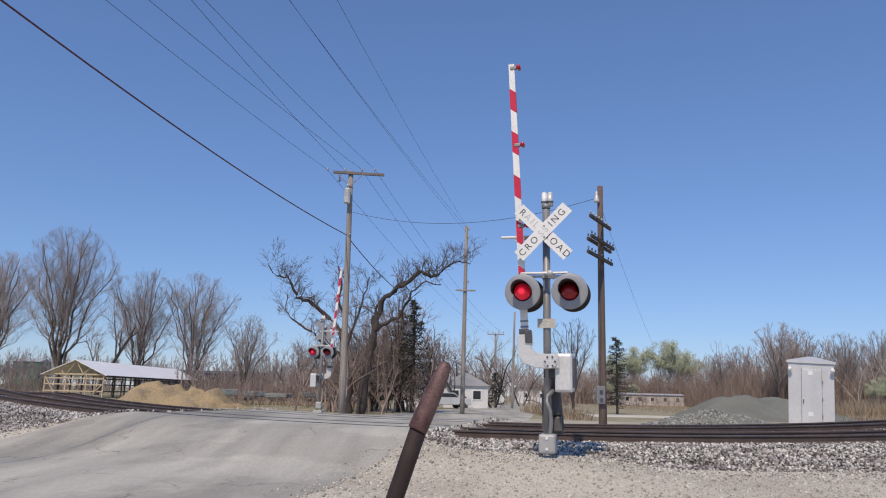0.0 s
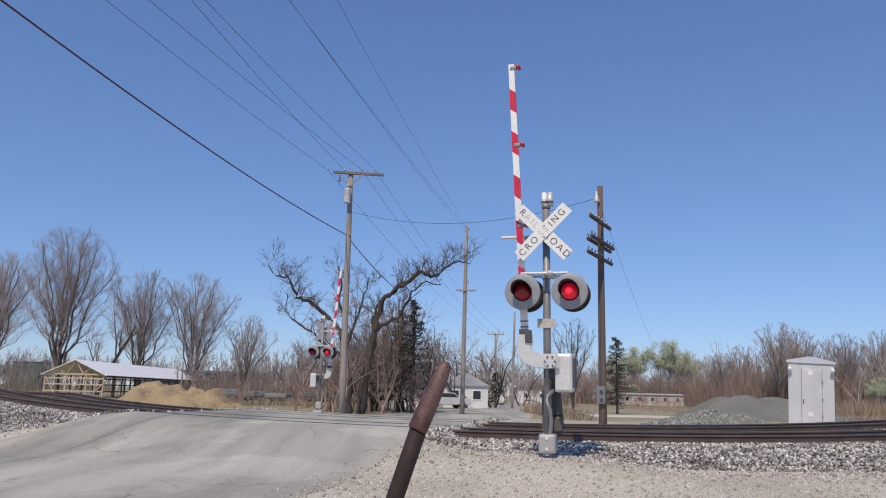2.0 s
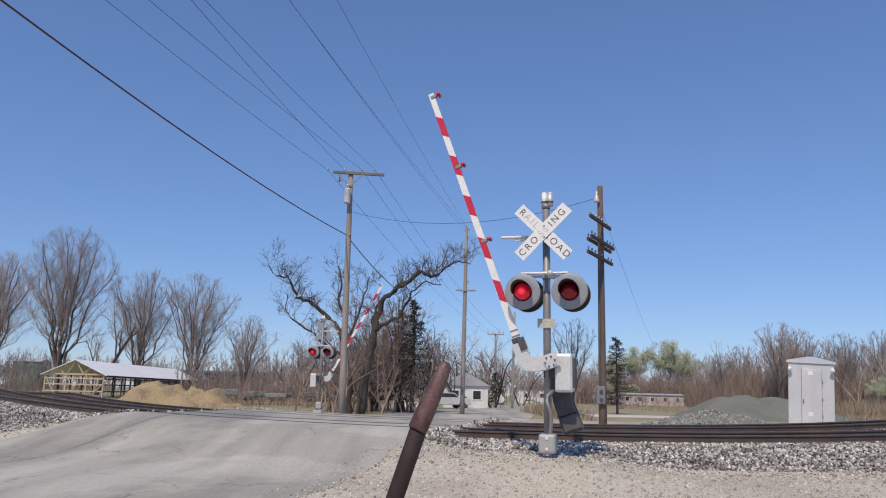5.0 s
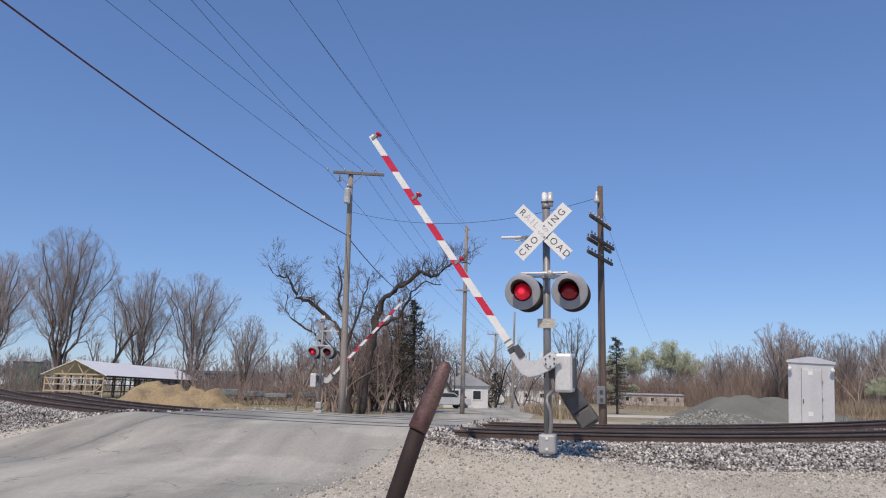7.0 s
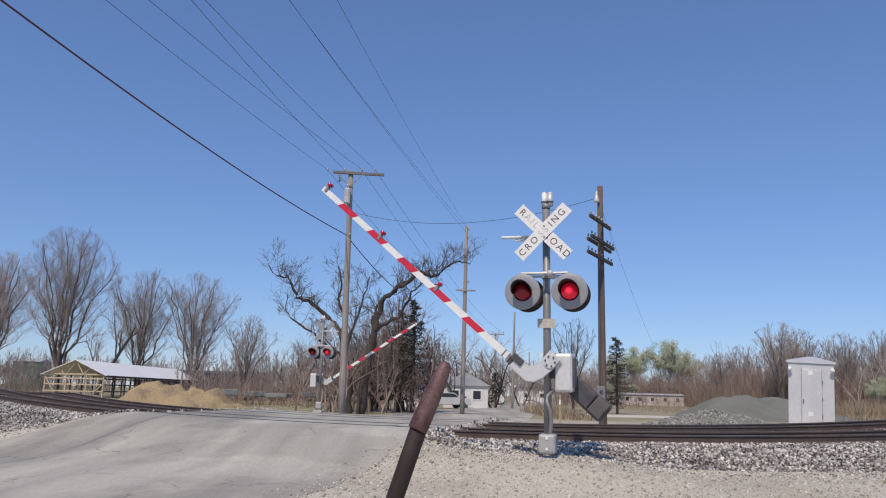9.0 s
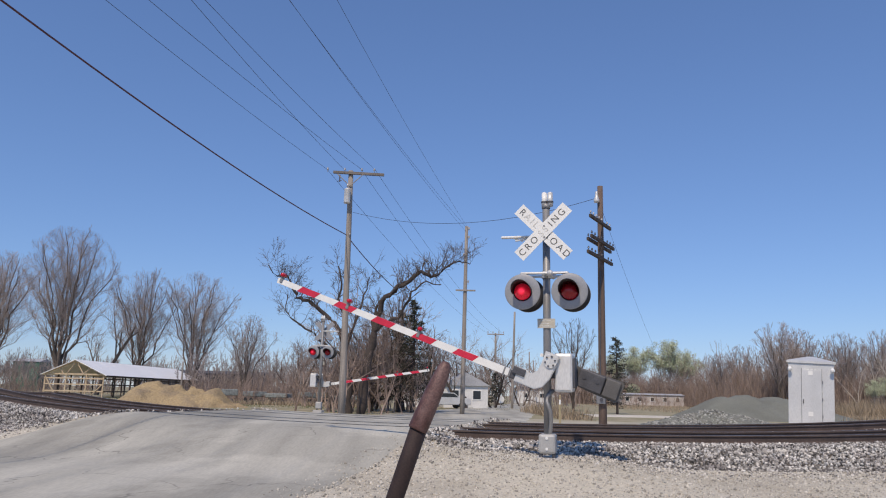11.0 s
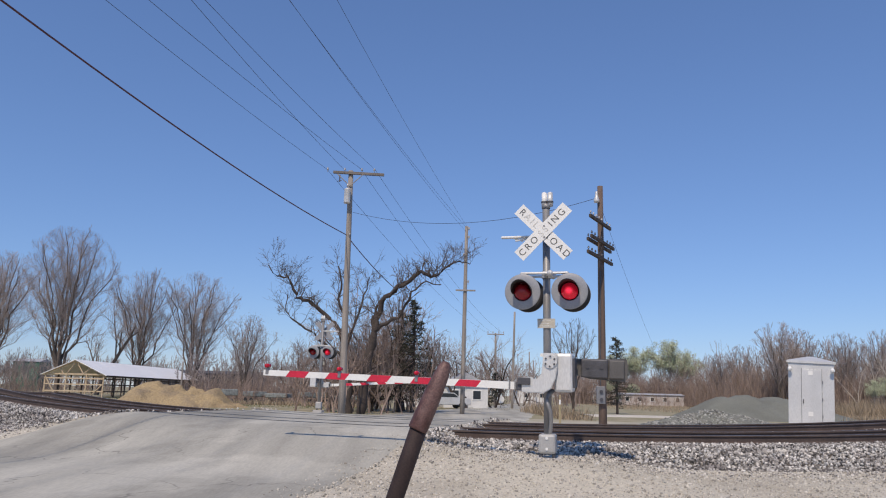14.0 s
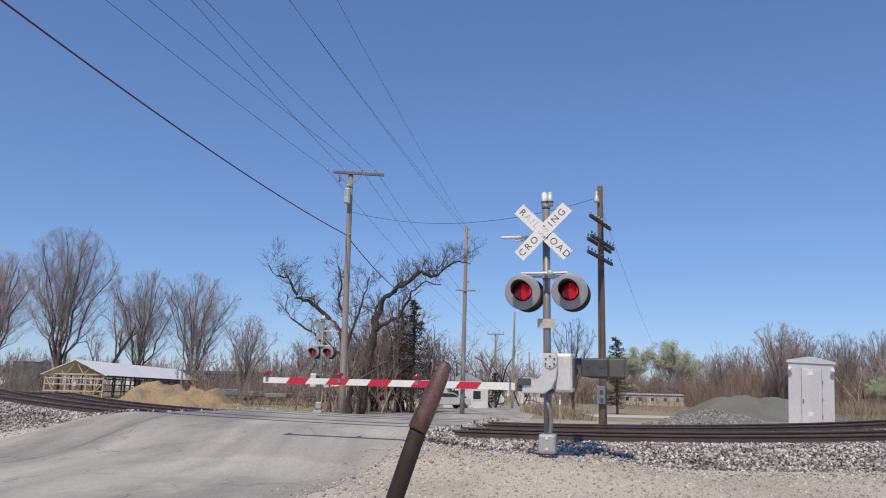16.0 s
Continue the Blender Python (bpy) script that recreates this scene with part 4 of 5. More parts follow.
# ---- buildings ----
def build_barn():
    a, b, w = Vector((-47.6, 90.0, 0)), Vector((-47.9, 125.0, 0)), 7.2
    g = -0.85
    length = (b - a).length
    barn = thing("pole_barn", pose(a.x, a.y, g, 0, 0, 0.5), "open timber pole barn under construction with white roof", "barn")
    eave, ridge = 2.95, 4.62
    for s in (0, 1):
        bm = BM()
        x0, x1 = (-0.35, w / 2) if s == 0 else (w + 0.35, w / 2)
        z0 = eave - 0.15
        vs = [bm.verts.new(v) for v in ((x0, -0.4, z0), (x1, -0.4, ridge), (x1, length + 0.4, ridge), (x0, length + 0.4, z0))]
        up = [bm.verts.new(v.co + Vector((0, 0, 0.07))) for v in vs]
        bm.faces.new(vs[::-1])
        bm.faces.new(up)
        for i in range(4):
            bm.faces.new((vs[i], vs[(i + 1) % 4], up[(i + 1) % 4], up[i]))
        bmesh.ops.recalc_face_normals(bm, faces=bm.faces[:])
        roof = part("roof", bm, M["barnroof"], barn, "bright white roofing sheet")
        for k in range(1, 12):
            y = -0.4 + (length + 0.8) * k / 12
            part("roof_rib", rod(BM(), (x0, y, z0 + 0.075), (x1, y, ridge + 0.075), 0.008, None, 5), M["barnroof"], roof)
    for k in range(12):
        y = length * k / 11
        for x in (0.1, w - 0.1):
            part("post", box(BM(), (x, y, eave / 2 - 0.05), (0.15, 0.15, eave), 0.01), M["lumber"] if k == 0 else M["tie"], barn)
        if k in (0, 4, 8, 11):
            truss = part("truss", box(BM(), (w / 2, y, eave), (w, 0.06, 0.18), 0.005), M["lumber"], barn, "pine roof truss")
            for p, q in (((0.0, eave), (w / 2, ridge - 0.08)), ((w, eave), (w / 2, ridge - 0.08)), ((w * 0.30, eave), (w * 0.25, eave + 0.75)), ((w * 0.36, eave), (w / 2, ridge - 0.15)), ((w * 0.64, eave), (w / 2, ridge - 0.15)), ((w * 0.64, eave), (w * 0.75, eave + 0.75))):
                part("web", rod(BM(), (p[0], y, p[1]), (q[0], y, q[1]), 0.075, None, 4), M["lumber"], truss)
    for z in (0.15, 0.95, 1.75, 2.45):
        part("girt", box(BM(), (w / 2, -0.10, z), (w, 0.05, 0.15), 0.005), M["lumber"], barn, "level pine board")
        part("girt", box(BM(), (w + 0.02, length / 2, z), (0.05, length, 0.14), 0.005), M["tie"], barn)
    for x in (w * 0.36, w * 0.7):
        part("post", box(BM(), (x, -0.02, eave / 2), (0.14, 0.14, eave), 0.01), M["lumber"], barn)
    part("brace", rod(BM(), (0.15, -0.16, eave - 0.3), (w * 0.24, -0.16, 0.1), 0.075, None, 4), M["lumber"], barn)
    part("brace", rod(BM(), (w - 0.2, -0.16, 1.7), (w * 0.76, -0.16, 0.1), 0.075, None, 4), M["lumber"], barn)
    part("eave_board", box(BM(), (w + 0.33, length / 2, eave - 0.18), (0.05, length + 0.7, 0.22), 0.005), M["tie"], barn)


def build_house(x, y, w, d, h, roof_h, wall, roof, label, turn=0.0, windows=2, name="house"):
    z = ground_level(x, y)
    hs = thing(name, pose(x, y, z, 0, 0, turn), label, "house")
    part("wall", box(BM(), (0, 0, h / 2), (w, d, h), 0.01), wall, hs)
    bm = plate(BM(), [(-w / 2 - 0.3, h - 0.05), (w / 2 + 0.3, h - 0.05), (0.0, h + roof_h)] if turn else [(-d / 2 - 0.3, h - 0.05), (d / 2 + 0.3, h - 0.05), (0.0, h + roof_h)], (d if turn else w) + 0.5, None if turn else Matrix.Rotation(radians(90), 4, "Z"))
    part("roof", bm, roof, hs)
    for k in range(windows):
        xx = -w / 2 + w * (k + 0.5) / windows
        win = part("window", box(BM(), (xx, -d / 2 - 0.02, h * 0.58), (0.95, 0.06, 1.0), 0.01), M["white"], hs)
        part("pane", box(BM(), (xx, -d / 2 - 0.055, h * 0.58), (0.78, 0.02, 0.84)), M["glass"], win)
    return hs


def build_buildings():
    build_barn()
    build_house(-2.6, 78, 2.6, 5, 2.5, 0.6, M["siding"], M["darkroof"], "small pale house behind the trees", 4, 1)
    build_house(2.4, 80, 4.6, 6, 2.3, 1.3, M["siding"], M["greywall"], "white sided house behind bare trees", 6, 2)
    build_house(48.3, 172, 14.3, 4.5, 2.5, 0.3, M["oldsiding"], M["greywall"], "long pale mobile home at the field's edge", 0, 5, "mobile_home")
    build_house(40.0, 185, 6.0, 6, 2.8, 2.0, M["siding"], M["greywall"], "pale gabled house far beyond the field", 5, 2)
    build_house(-109.5, 200, 7, 6, 7.4, 0.8, M["greenwall"], M["greywall"], "large green metal building in the distance", 0, 0, "metal_building")
    build_house(-46.0, 150, 22, 8, 4.4, 0.6, M["darkroof"], M["darkroof"], "long dark building beyond the barn", 0, 0, "metal_building")
    build_house(-58.0, 210, 12, 8, 4.2, 0.8, M["siding"], M["greywall"], "white building far behind the barn", 0, 2, "metal_building")
    build_house(19.5, 160, 7, 6, 3.0, 1.8, M["siding"], M["darkroof"], "small white house at the road's far end", 5, 2)


def build_car(x, y, turn, paint, label):
    z = ground_level(x, y)
    car = thing("parked_car", pose(x, y, z, 0, 0, turn), label, "car")
    side = [(-2.2, 0.35), (2.2, 0.35), (2.25, 0.75), (2.1, 0.95), (1.1, 1.02), (0.55, 1.45), (-1.0, 1.48), (-1.75, 1.02), (-2.2, 0.95)]
    part("body", plate(BM(), side, 1.7, None, 0.06), paint, car)
    for s in (-1, 1):
        part("window", plate(BM(), [(-1.5, 1.05), (0.95, 1.05), (0.48, 1.38), (-0.95, 1.40)], 0.02, Matrix.Translation((0, 0.86 * s, 0))), M["glass"], car)
        for xx in (-1.35, 1.35):
            wheel = part("wheel", rod(BM(), (xx, 0.70 * s, 0.33), (xx, 0.90 * s, 0.33), 0.33, None, 18), M["hood"], car)
            part("rim", rod(BM(), (xx, 0.90 * s, 0.33), (xx, 0.915 * s, 0.33), 0.2, None, 14), M["galv"], wheel)


def build_lane():
    """A pale paved turn-off beyond the tracks."""
    xs, ys = np.arange(10.2, 17.3, 0.5), np.arange(50.8, 54.9, 0.5)
    n = len(xs)
    verts = [(x, y + 0.25 * noise.noise((x * 0.4, 3, 1)), ground_level(x, y) + 0.09 - 0.1 * (j in (0, len(ys) - 1))) for j, y in enumerate(ys) for x in xs]
    faces = [(j * n + i, j * n + i + 1, (j + 1) * n + i + 1, (j + 1) * n + i) for j in range(len(ys) - 1) for i in range(n - 1)]
    tagged(raw("lane", verts, faces, M["lane"], smooth=True), "pale paved lane beyond the tracks", "road", kind="structure")


def build_yard_things():
    build_lane()
    build_car(0.6, 70, 20, M["silver"], "pale grey car parked by the house")
    sz = ground_level(6.95, 85)
    sign = thing("round_sign", pose(6.95, 85, sz), "small round pale road sign on a post", "road sign")
    part("post", rod(BM(), (0, 0.03, 0), (0, 0.03, 1.2), 0.035, None, 8), M["galv"], sign)
    part("sign_disc", rod(BM(), (0, 0, 1.0), (0, -0.02, 1.0), 0.42, None, 20), M["white"], sign)
    post = thing("marker_post", pose(5.15, 32, ground_level(5.15, 32)), "yellow plastic cable marker post", "marker post")
    part("post", rod(BM(), (0, 0, -0.1), (0, 0, 1.25), 0.04, 0.04, 10), M["yellow"], post)
    part("cap", ball(BM(), (0, 0, 1.25), 0.045, 10), M["yellow"], post)
    part("marking", rod(BM(), (0, 0, 0.9), (0, 0, 1.1), 0.042, None, 10), M["white"], post)
    rng = random.Random(4)
    # scrap yard beyond the sand heap
    for k, (x, w, h) in enumerate(((-19.8, 1.7, 1.3), (-17.6, 2.6, 1.1), (-14.9, 2.3, 0.9), (-12.6, 2.9, 1.2), (-10.2, 2.2, 1.4), (-8.2, 1.6, 0.9))):
        y = 72 + rng.uniform(-3, 3)
        z = ground_level(x, y)
        sc = thing("scrap_trailer", pose(x, y, z, 0, 0, rng.uniform(-75, 75)), "weathered grey trailer among yard scrap", "trailer", "trailers in the scrap yard")
        part("body", box(BM(), (0, 0, 0.35 + h / 2), (w, 1.3, h * 0.45), 0.08), M["junk"], sc)
        for s in (-1, 1):
            part("wheel", rod(BM(), (w * 0.25 * s, -0.68, 0.28), (w * 0.25 * s, -0.55, 0.28), 0.28, None, 14), M["hood"], sc)
        part("drawbar", rod(BM(), (w / 2, 0, 0.35), (w / 2 + 0.7, 0, 0.3), 0.04, None, 6), M["darksteel"], sc)
        part("jack", rod(BM(), (w / 2 + 0.7, 0, 0.0), (w / 2 + 0.7, 0, 0.4), 0.035, None, 6), M["darksteel"], sc)


build_power_pole()
build_telegraph_pole()
build_far_poles()
build_wires()
build_hut()
build_heaps()
build_buildings()
build_yard_things()


# ---- trees ----
def tube_into(verts, faces, pts, radii, n):
    """Adds a tapered bent tube to plain lists."""
    start = len(verts)
    for i, p in enumerate(pts):
        d = (pts[min(i + 1, len(pts) - 1)] - pts[max(i - 1, 0)]).normalized()
        u = d.orthogonal().normalized()
        v = d.cross(u)
        for k in range(n):
            a = 2 * math.pi * k / n
            verts.append(p + (u * math.cos(a) + v * math.sin(a)) * radii[i])
    for i in range(len(pts) - 1):
        for k in range(n):
            a, b = start + i * n + k, start + i * n + (k + 1) % n
            faces.append((a, b, b + n, a + n))


def limb(rng, p, d, length, r0, r1, segs, wander, lift):
    pts, radii = [p], [r0]
    for k in range(segs):
        d = (d + Vector((rng.gauss(0, wander), rng.gauss(0, wander), rng.gauss(0, wander) + lift))).normalized()
        pts.append(pts[-1] + d * (length / segs))
        radii.append(r0 + (r1 - r0) * (k + 1) / segs)
    return pts, radii, d


def branch_out(rng, store, p, d, length, r, depth, opts):
    """Grows a branch and what springs from it. store: thick (trunk) and thin (crown) lists."""
    last = depth == 0
    segs = 2 if last else 4
    dome = opts.get("dome")
    if dome and depth < len(opts["kids"]):
        for k in range(4):
            e = p + d * length - dome[0]
            if (e.x ** 2 + e.y ** 2) / dome[1] ** 2 + (e.z / dome[2]) ** 2 > 1.0:
                length *= 0.72
    r1 = r * (0.4 if last else 0.5)
    pts, radii, end = limb(rng, p, d, length, r, r1, segs, opts["wander"], opts["lift"])
    v, f = store["thick"] if r > opts["thick"] else store["thin"]
    tube_into(v, f, pts, radii, 7 if r > 0.12 else (4 if r > 0.035 else 3))
    if last:
        for k in range(opts.get("spray", 0)):
            q = pts[rng.randrange(1, len(pts))]
            t = (end + Vector((rng.gauss(0, 0.45), rng.gauss(0, 0.45), rng.gauss(0.1, 0.35)))).normalized()
            tube_into(v, f, [q, q + t * rng.uniform(0.4, 1.0) * opts.get("twig_length", 0.9)], [r1, r1 * 0.5], 3)
        return
    kids = opts["kids"][len(opts["kids"]) - depth]
    for k in range(kids):
        t = 0.22 + 0.78 * (k + rng.random()) / kids
        i = min(segs - 1, int(t * segs))
        q = pts[i].lerp(pts[i + 1], t * segs - i)
        base = (pts[i + 1] - pts[i]).normalized()
        side = base.orthogonal().normalized()
        side.rotate(Matrix.Rotation(rng.uniform(0, 6.283), 3, base))
        nd = (base * math.cos(opts["angle"]) + side * math.sin(opts["angle"]) * rng.uniform(0.6, 1.3)).normalized()
        branch_out(rng, store, q, nd, length * opts["ratio"] * rng.uniform(0.7, 1.15) * (1.12 - 0.45 * t), max(opts["least"], radii[i] * rng.uniform(0.45, 0.62)), depth - 1, opts)
    branch_out(rng, store, pts[-1], end, length * opts["ratio"] * 0.85, max(opts["least"], r1), depth - 1, opts)


DEFAULT = dict(wander=0.10, lift=0.05, thick=0.05, angle=0.55, ratio=0.66, least=0.012, kids=[4, 4, 4, 3])


def grow_tree(name, m, label, seed, height, stems, spread, bark, group="", scale_r=1.0, leaves=None, wide=None, twigs=None, **over):
    """A bare tree: a fan of stems, each with boughs and twigs. Height in metres."""
    rng = random.Random(seed)
    opts = dict(DEFAULT, **over)
    if wide:
        opts["dome"] = (Vector((0, 0, height * 0.56)), wide, height * 0.45)
    store = dict(thick=([], []), thin=([], []))
    total = sum(opts["ratio"] ** k for k in range(len(opts["kids"]) + 1)) * 0.93
    for s in range(stems):
        rng = random.Random(seed * 31 + s)
        a = 6.283 * s / stems + rng.uniform(-0.4, 0.4)
        tilt = (spread * rng.uniform(0.5, 1.1)) if stems > 1 else 0.05
        d = Vector((math.cos(a) * tilt, math.sin(a) * tilt, 1)).normalized()
        p = Vector((math.cos(a) * 0.15, math.sin(a) * 0.15, -0.3)) if stems > 1 else Vector((0, 0, -0.3))
        h = height / total * opts.get("fitted", 1.0) * (rng.uniform(0.82, 1.0) if stems > 1 else 1.0)
        branch_out(rng, store, p, d, h, scale_r * height * (0.016 if stems > 1 else 0.022), len(opts["kids"]), opts)
    top = max(v.z for v in store["thin"][0] + store["thick"][0])
    if not over.get("fitted") and abs(top - height) > 0.05 * height:
        return grow_tree(name, m, label, seed, height, stems, spread, bark, group, scale_r, leaves, wide, twigs, **dict(over, fitted=over.get("fit", 1.0) * height / top))
    tree = thing(name, m, label, "tree", group)
    raw("trunk", *store["thick"], bark, tree, smooth=True)
    raw("crown", *store["thin"], twigs or M["twig"], tree, "crown of fine bare twigs" if not leaves else "crown of twigs with first leaves")
    if leaves:
        v, f = [], []
        tips = store["thin"][0]
        for k in range(leaves[1]):
            c = tips[rng.randrange(len(tips))] + Vector((rng.gauss(0, 0.25), rng.gauss(0, 0.25), rng.gauss(0, 0.25)))
            if c.z < height * 0.5:
                continue
            s = leaves[2] * rng.uniform(0.6, 1.4)
            a, b = Vector((rng.gauss(0, 1), rng.gauss(0, 1), rng.gauss(0, 1))).normalized() * s, Vector((rng.gauss(0, 1), rng.gauss(0, 1), rng.gauss(0, 1))).normalized() * s
            o = len(v)
            v += [c - a, c + b, c + a, c - b]
            f.append((o, o + 1, o + 2, o + 3))
        raw("foliage", v, f, leaves[0], tree, "sparse fresh green leaves")
    return tree


def crown_tree(name, m, label, seed, height, wide, bark, group="", stems=9, sides=15, twigs=8, least=0.0078, twig=None, bole=0.10, low=0.28, leaves=None):
    """A bare broad tree: limbs fan out from a short trunk to a rounded crown, with side boughs, branchlets and twigs all along."""
    rng = random.Random(seed)
    thick, thin = ([], []), ([], [])
    fork = Vector((0, 0, height * bole))
    centre, tall = Vector((0, 0, height * 0.56)), height * 0.44
    r0 = height * 0.0082
    tube_into(*thick, [Vector((0, 0, -0.3)), fork * 0.5, fork + Vector((0, 0, 0.3))], [r0 * 2.3, r0 * 1.9, r0 * 1.7], 9)

    def inside(p):
        e = p - centre
        return math.hypot(e.x, e.y) / wide < math.sqrt(max(0.0, 1 - (e.z / tall) ** 2)) + 0.05

    def curve(a, mid, b, n, wob):
        return [a * (1 - t) ** 2 + mid * 2 * t * (1 - t) + b * t * t + Vector((rng.gauss(0, wob), rng.gauss(0, wob), rng.gauss(0, wob))) * (t > 0) for t in (k / n for k in range(n + 1))]

    def shoot(pts, t, length, angle, lift):
        i = min(len(pts) - 2, int(t * (len(pts) - 1)))
        f = t * (len(pts) - 1) - i
        p = pts[i].lerp(pts[i + 1], f)
        base = (pts[i + 1] - pts[i]).normalized()
        side = base.orthogonal().normalized()
        side.rotate(Matrix.Rotation(rng.uniform(0, 6.283), 3, base))
        d = (base * math.cos(angle) + side * math.sin(angle) + Vector((0, 0, lift))).normalized()
        for k in range(5):
            if inside(p + d * length):
                break
            length *= 0.78
        return p, d, length

    tips = []
    for k in range(stems):
        u, a = math.sqrt((k + 0.4) / stems) * 0.93, k * 2.399 + rng.uniform(-0.3, 0.3)
        end = centre + Vector((math.cos(a) * wide * u, math.sin(a) * wide * u, tall * math.sqrt(max(0.05, 1 - u * u)) * rng.uniform(0.88, 1.0)))
        mid = fork + Vector((end.x * 0.28, end.y * 0.28, (end.z - fork.z) * 0.55))
        stem = curve(fork * (0.3 + 0.7 * rng.random()), mid, end, 9, height * 0.010)
        rs = [r0 * rng.uniform(0.8, 1.1) * (1 - 0.85 * (i / 9)) + least for i in range(10)]
        tube_into(*thick, stem, rs, 6)
        for j in range(sides):
            t = low + (1 - low) * (j + rng.random()) / sides
            p, d, ln = shoot(stem, t, height * (0.30 * (1.05 - t) + 0.07) * rng.uniform(0.7, 1.2), rng.uniform(0.45, 0.8), 0.15)
            bough = curve(p, p + d * ln * 0.5, p + d * ln + Vector((0, 0, ln * 0.16)), 4, ln * 0.03)
            rb = max(least * 1.6, rs[int(t * 9)] * 0.5)
            tube_into(*thin, bough, [rb + (least - rb) * i / 4 for i in range(5)], 4)
            for q in range(max(3, int(ln * 3.2))):
                p2, d2, l2 = shoot(bough, rng.uniform(0.15, 1.0), rng.uniform(0.55, 1.5) * height / 20 * 1.2, rng.uniform(0.4, 0.8), 0.2)
                let = curve(p2, p2 + d2 * l2 * 0.5, p2 + d2 * l2 + Vector((0, 0, l2 * 0.1)), 2, l2 * 0.05)
                tube_into(*thin, let, [least * 1.3, least, least * 0.7], 3)
                for w in range(twigs):
                    p3, d3, l3 = shoot(let, rng.uniform(0.1, 1.0), rng.uniform(0.3, 0.9) * height / 20 * 1.2, rng.uniform(0.3, 0.8), 0.2)
                    tube_into(*thin, [p3, p3 + d3 * l3], [least * 0.8, least * 0.45], 3)
                tips.append(let[-1])
    tree = thing(name, m, label, "tree", group)
    raw("trunk", *thick, bark, tree, smooth=True)
    raw("crown", *thin, twig or M["twig"], tree, "crown of fine bare twigs" if not leaves else "crown of twigs with first leaves")
    if leaves:
        v, f = [], []
        for k in range(leaves[1]):
            c = tips[rng.randrange(len(tips))] + Vector((rng.gauss(0, 0.5), rng.gauss(0, 0.5), rng.gauss(0, 0.4)))
            if c.z < height * (0.52 + 0.1 * rng.random()):
                continue
            a, b = (Vector((rng.gauss(0, 1), rng.gauss(0, 1), rng.gauss(0, 1))).normalized() * leaves[2] * rng.uniform(0.6, 1.4) for i in range(2))
            o = len(v)
            v += [c - a, c + b, c + a, c - b]
            f.append((o, o + 1, o + 2, o + 3))
        raw("foliage", v, f, leaves[0], tree, "sparse fresh green leaves")
    return tree


def ground_pose(x, y, turn=0.0, s=1.0, sx=None):
    return pose(x, y, ground_level(x, y), 0, 0, turn) @ Matrix.Diagonal((sx or s, sx or s, s, 1))


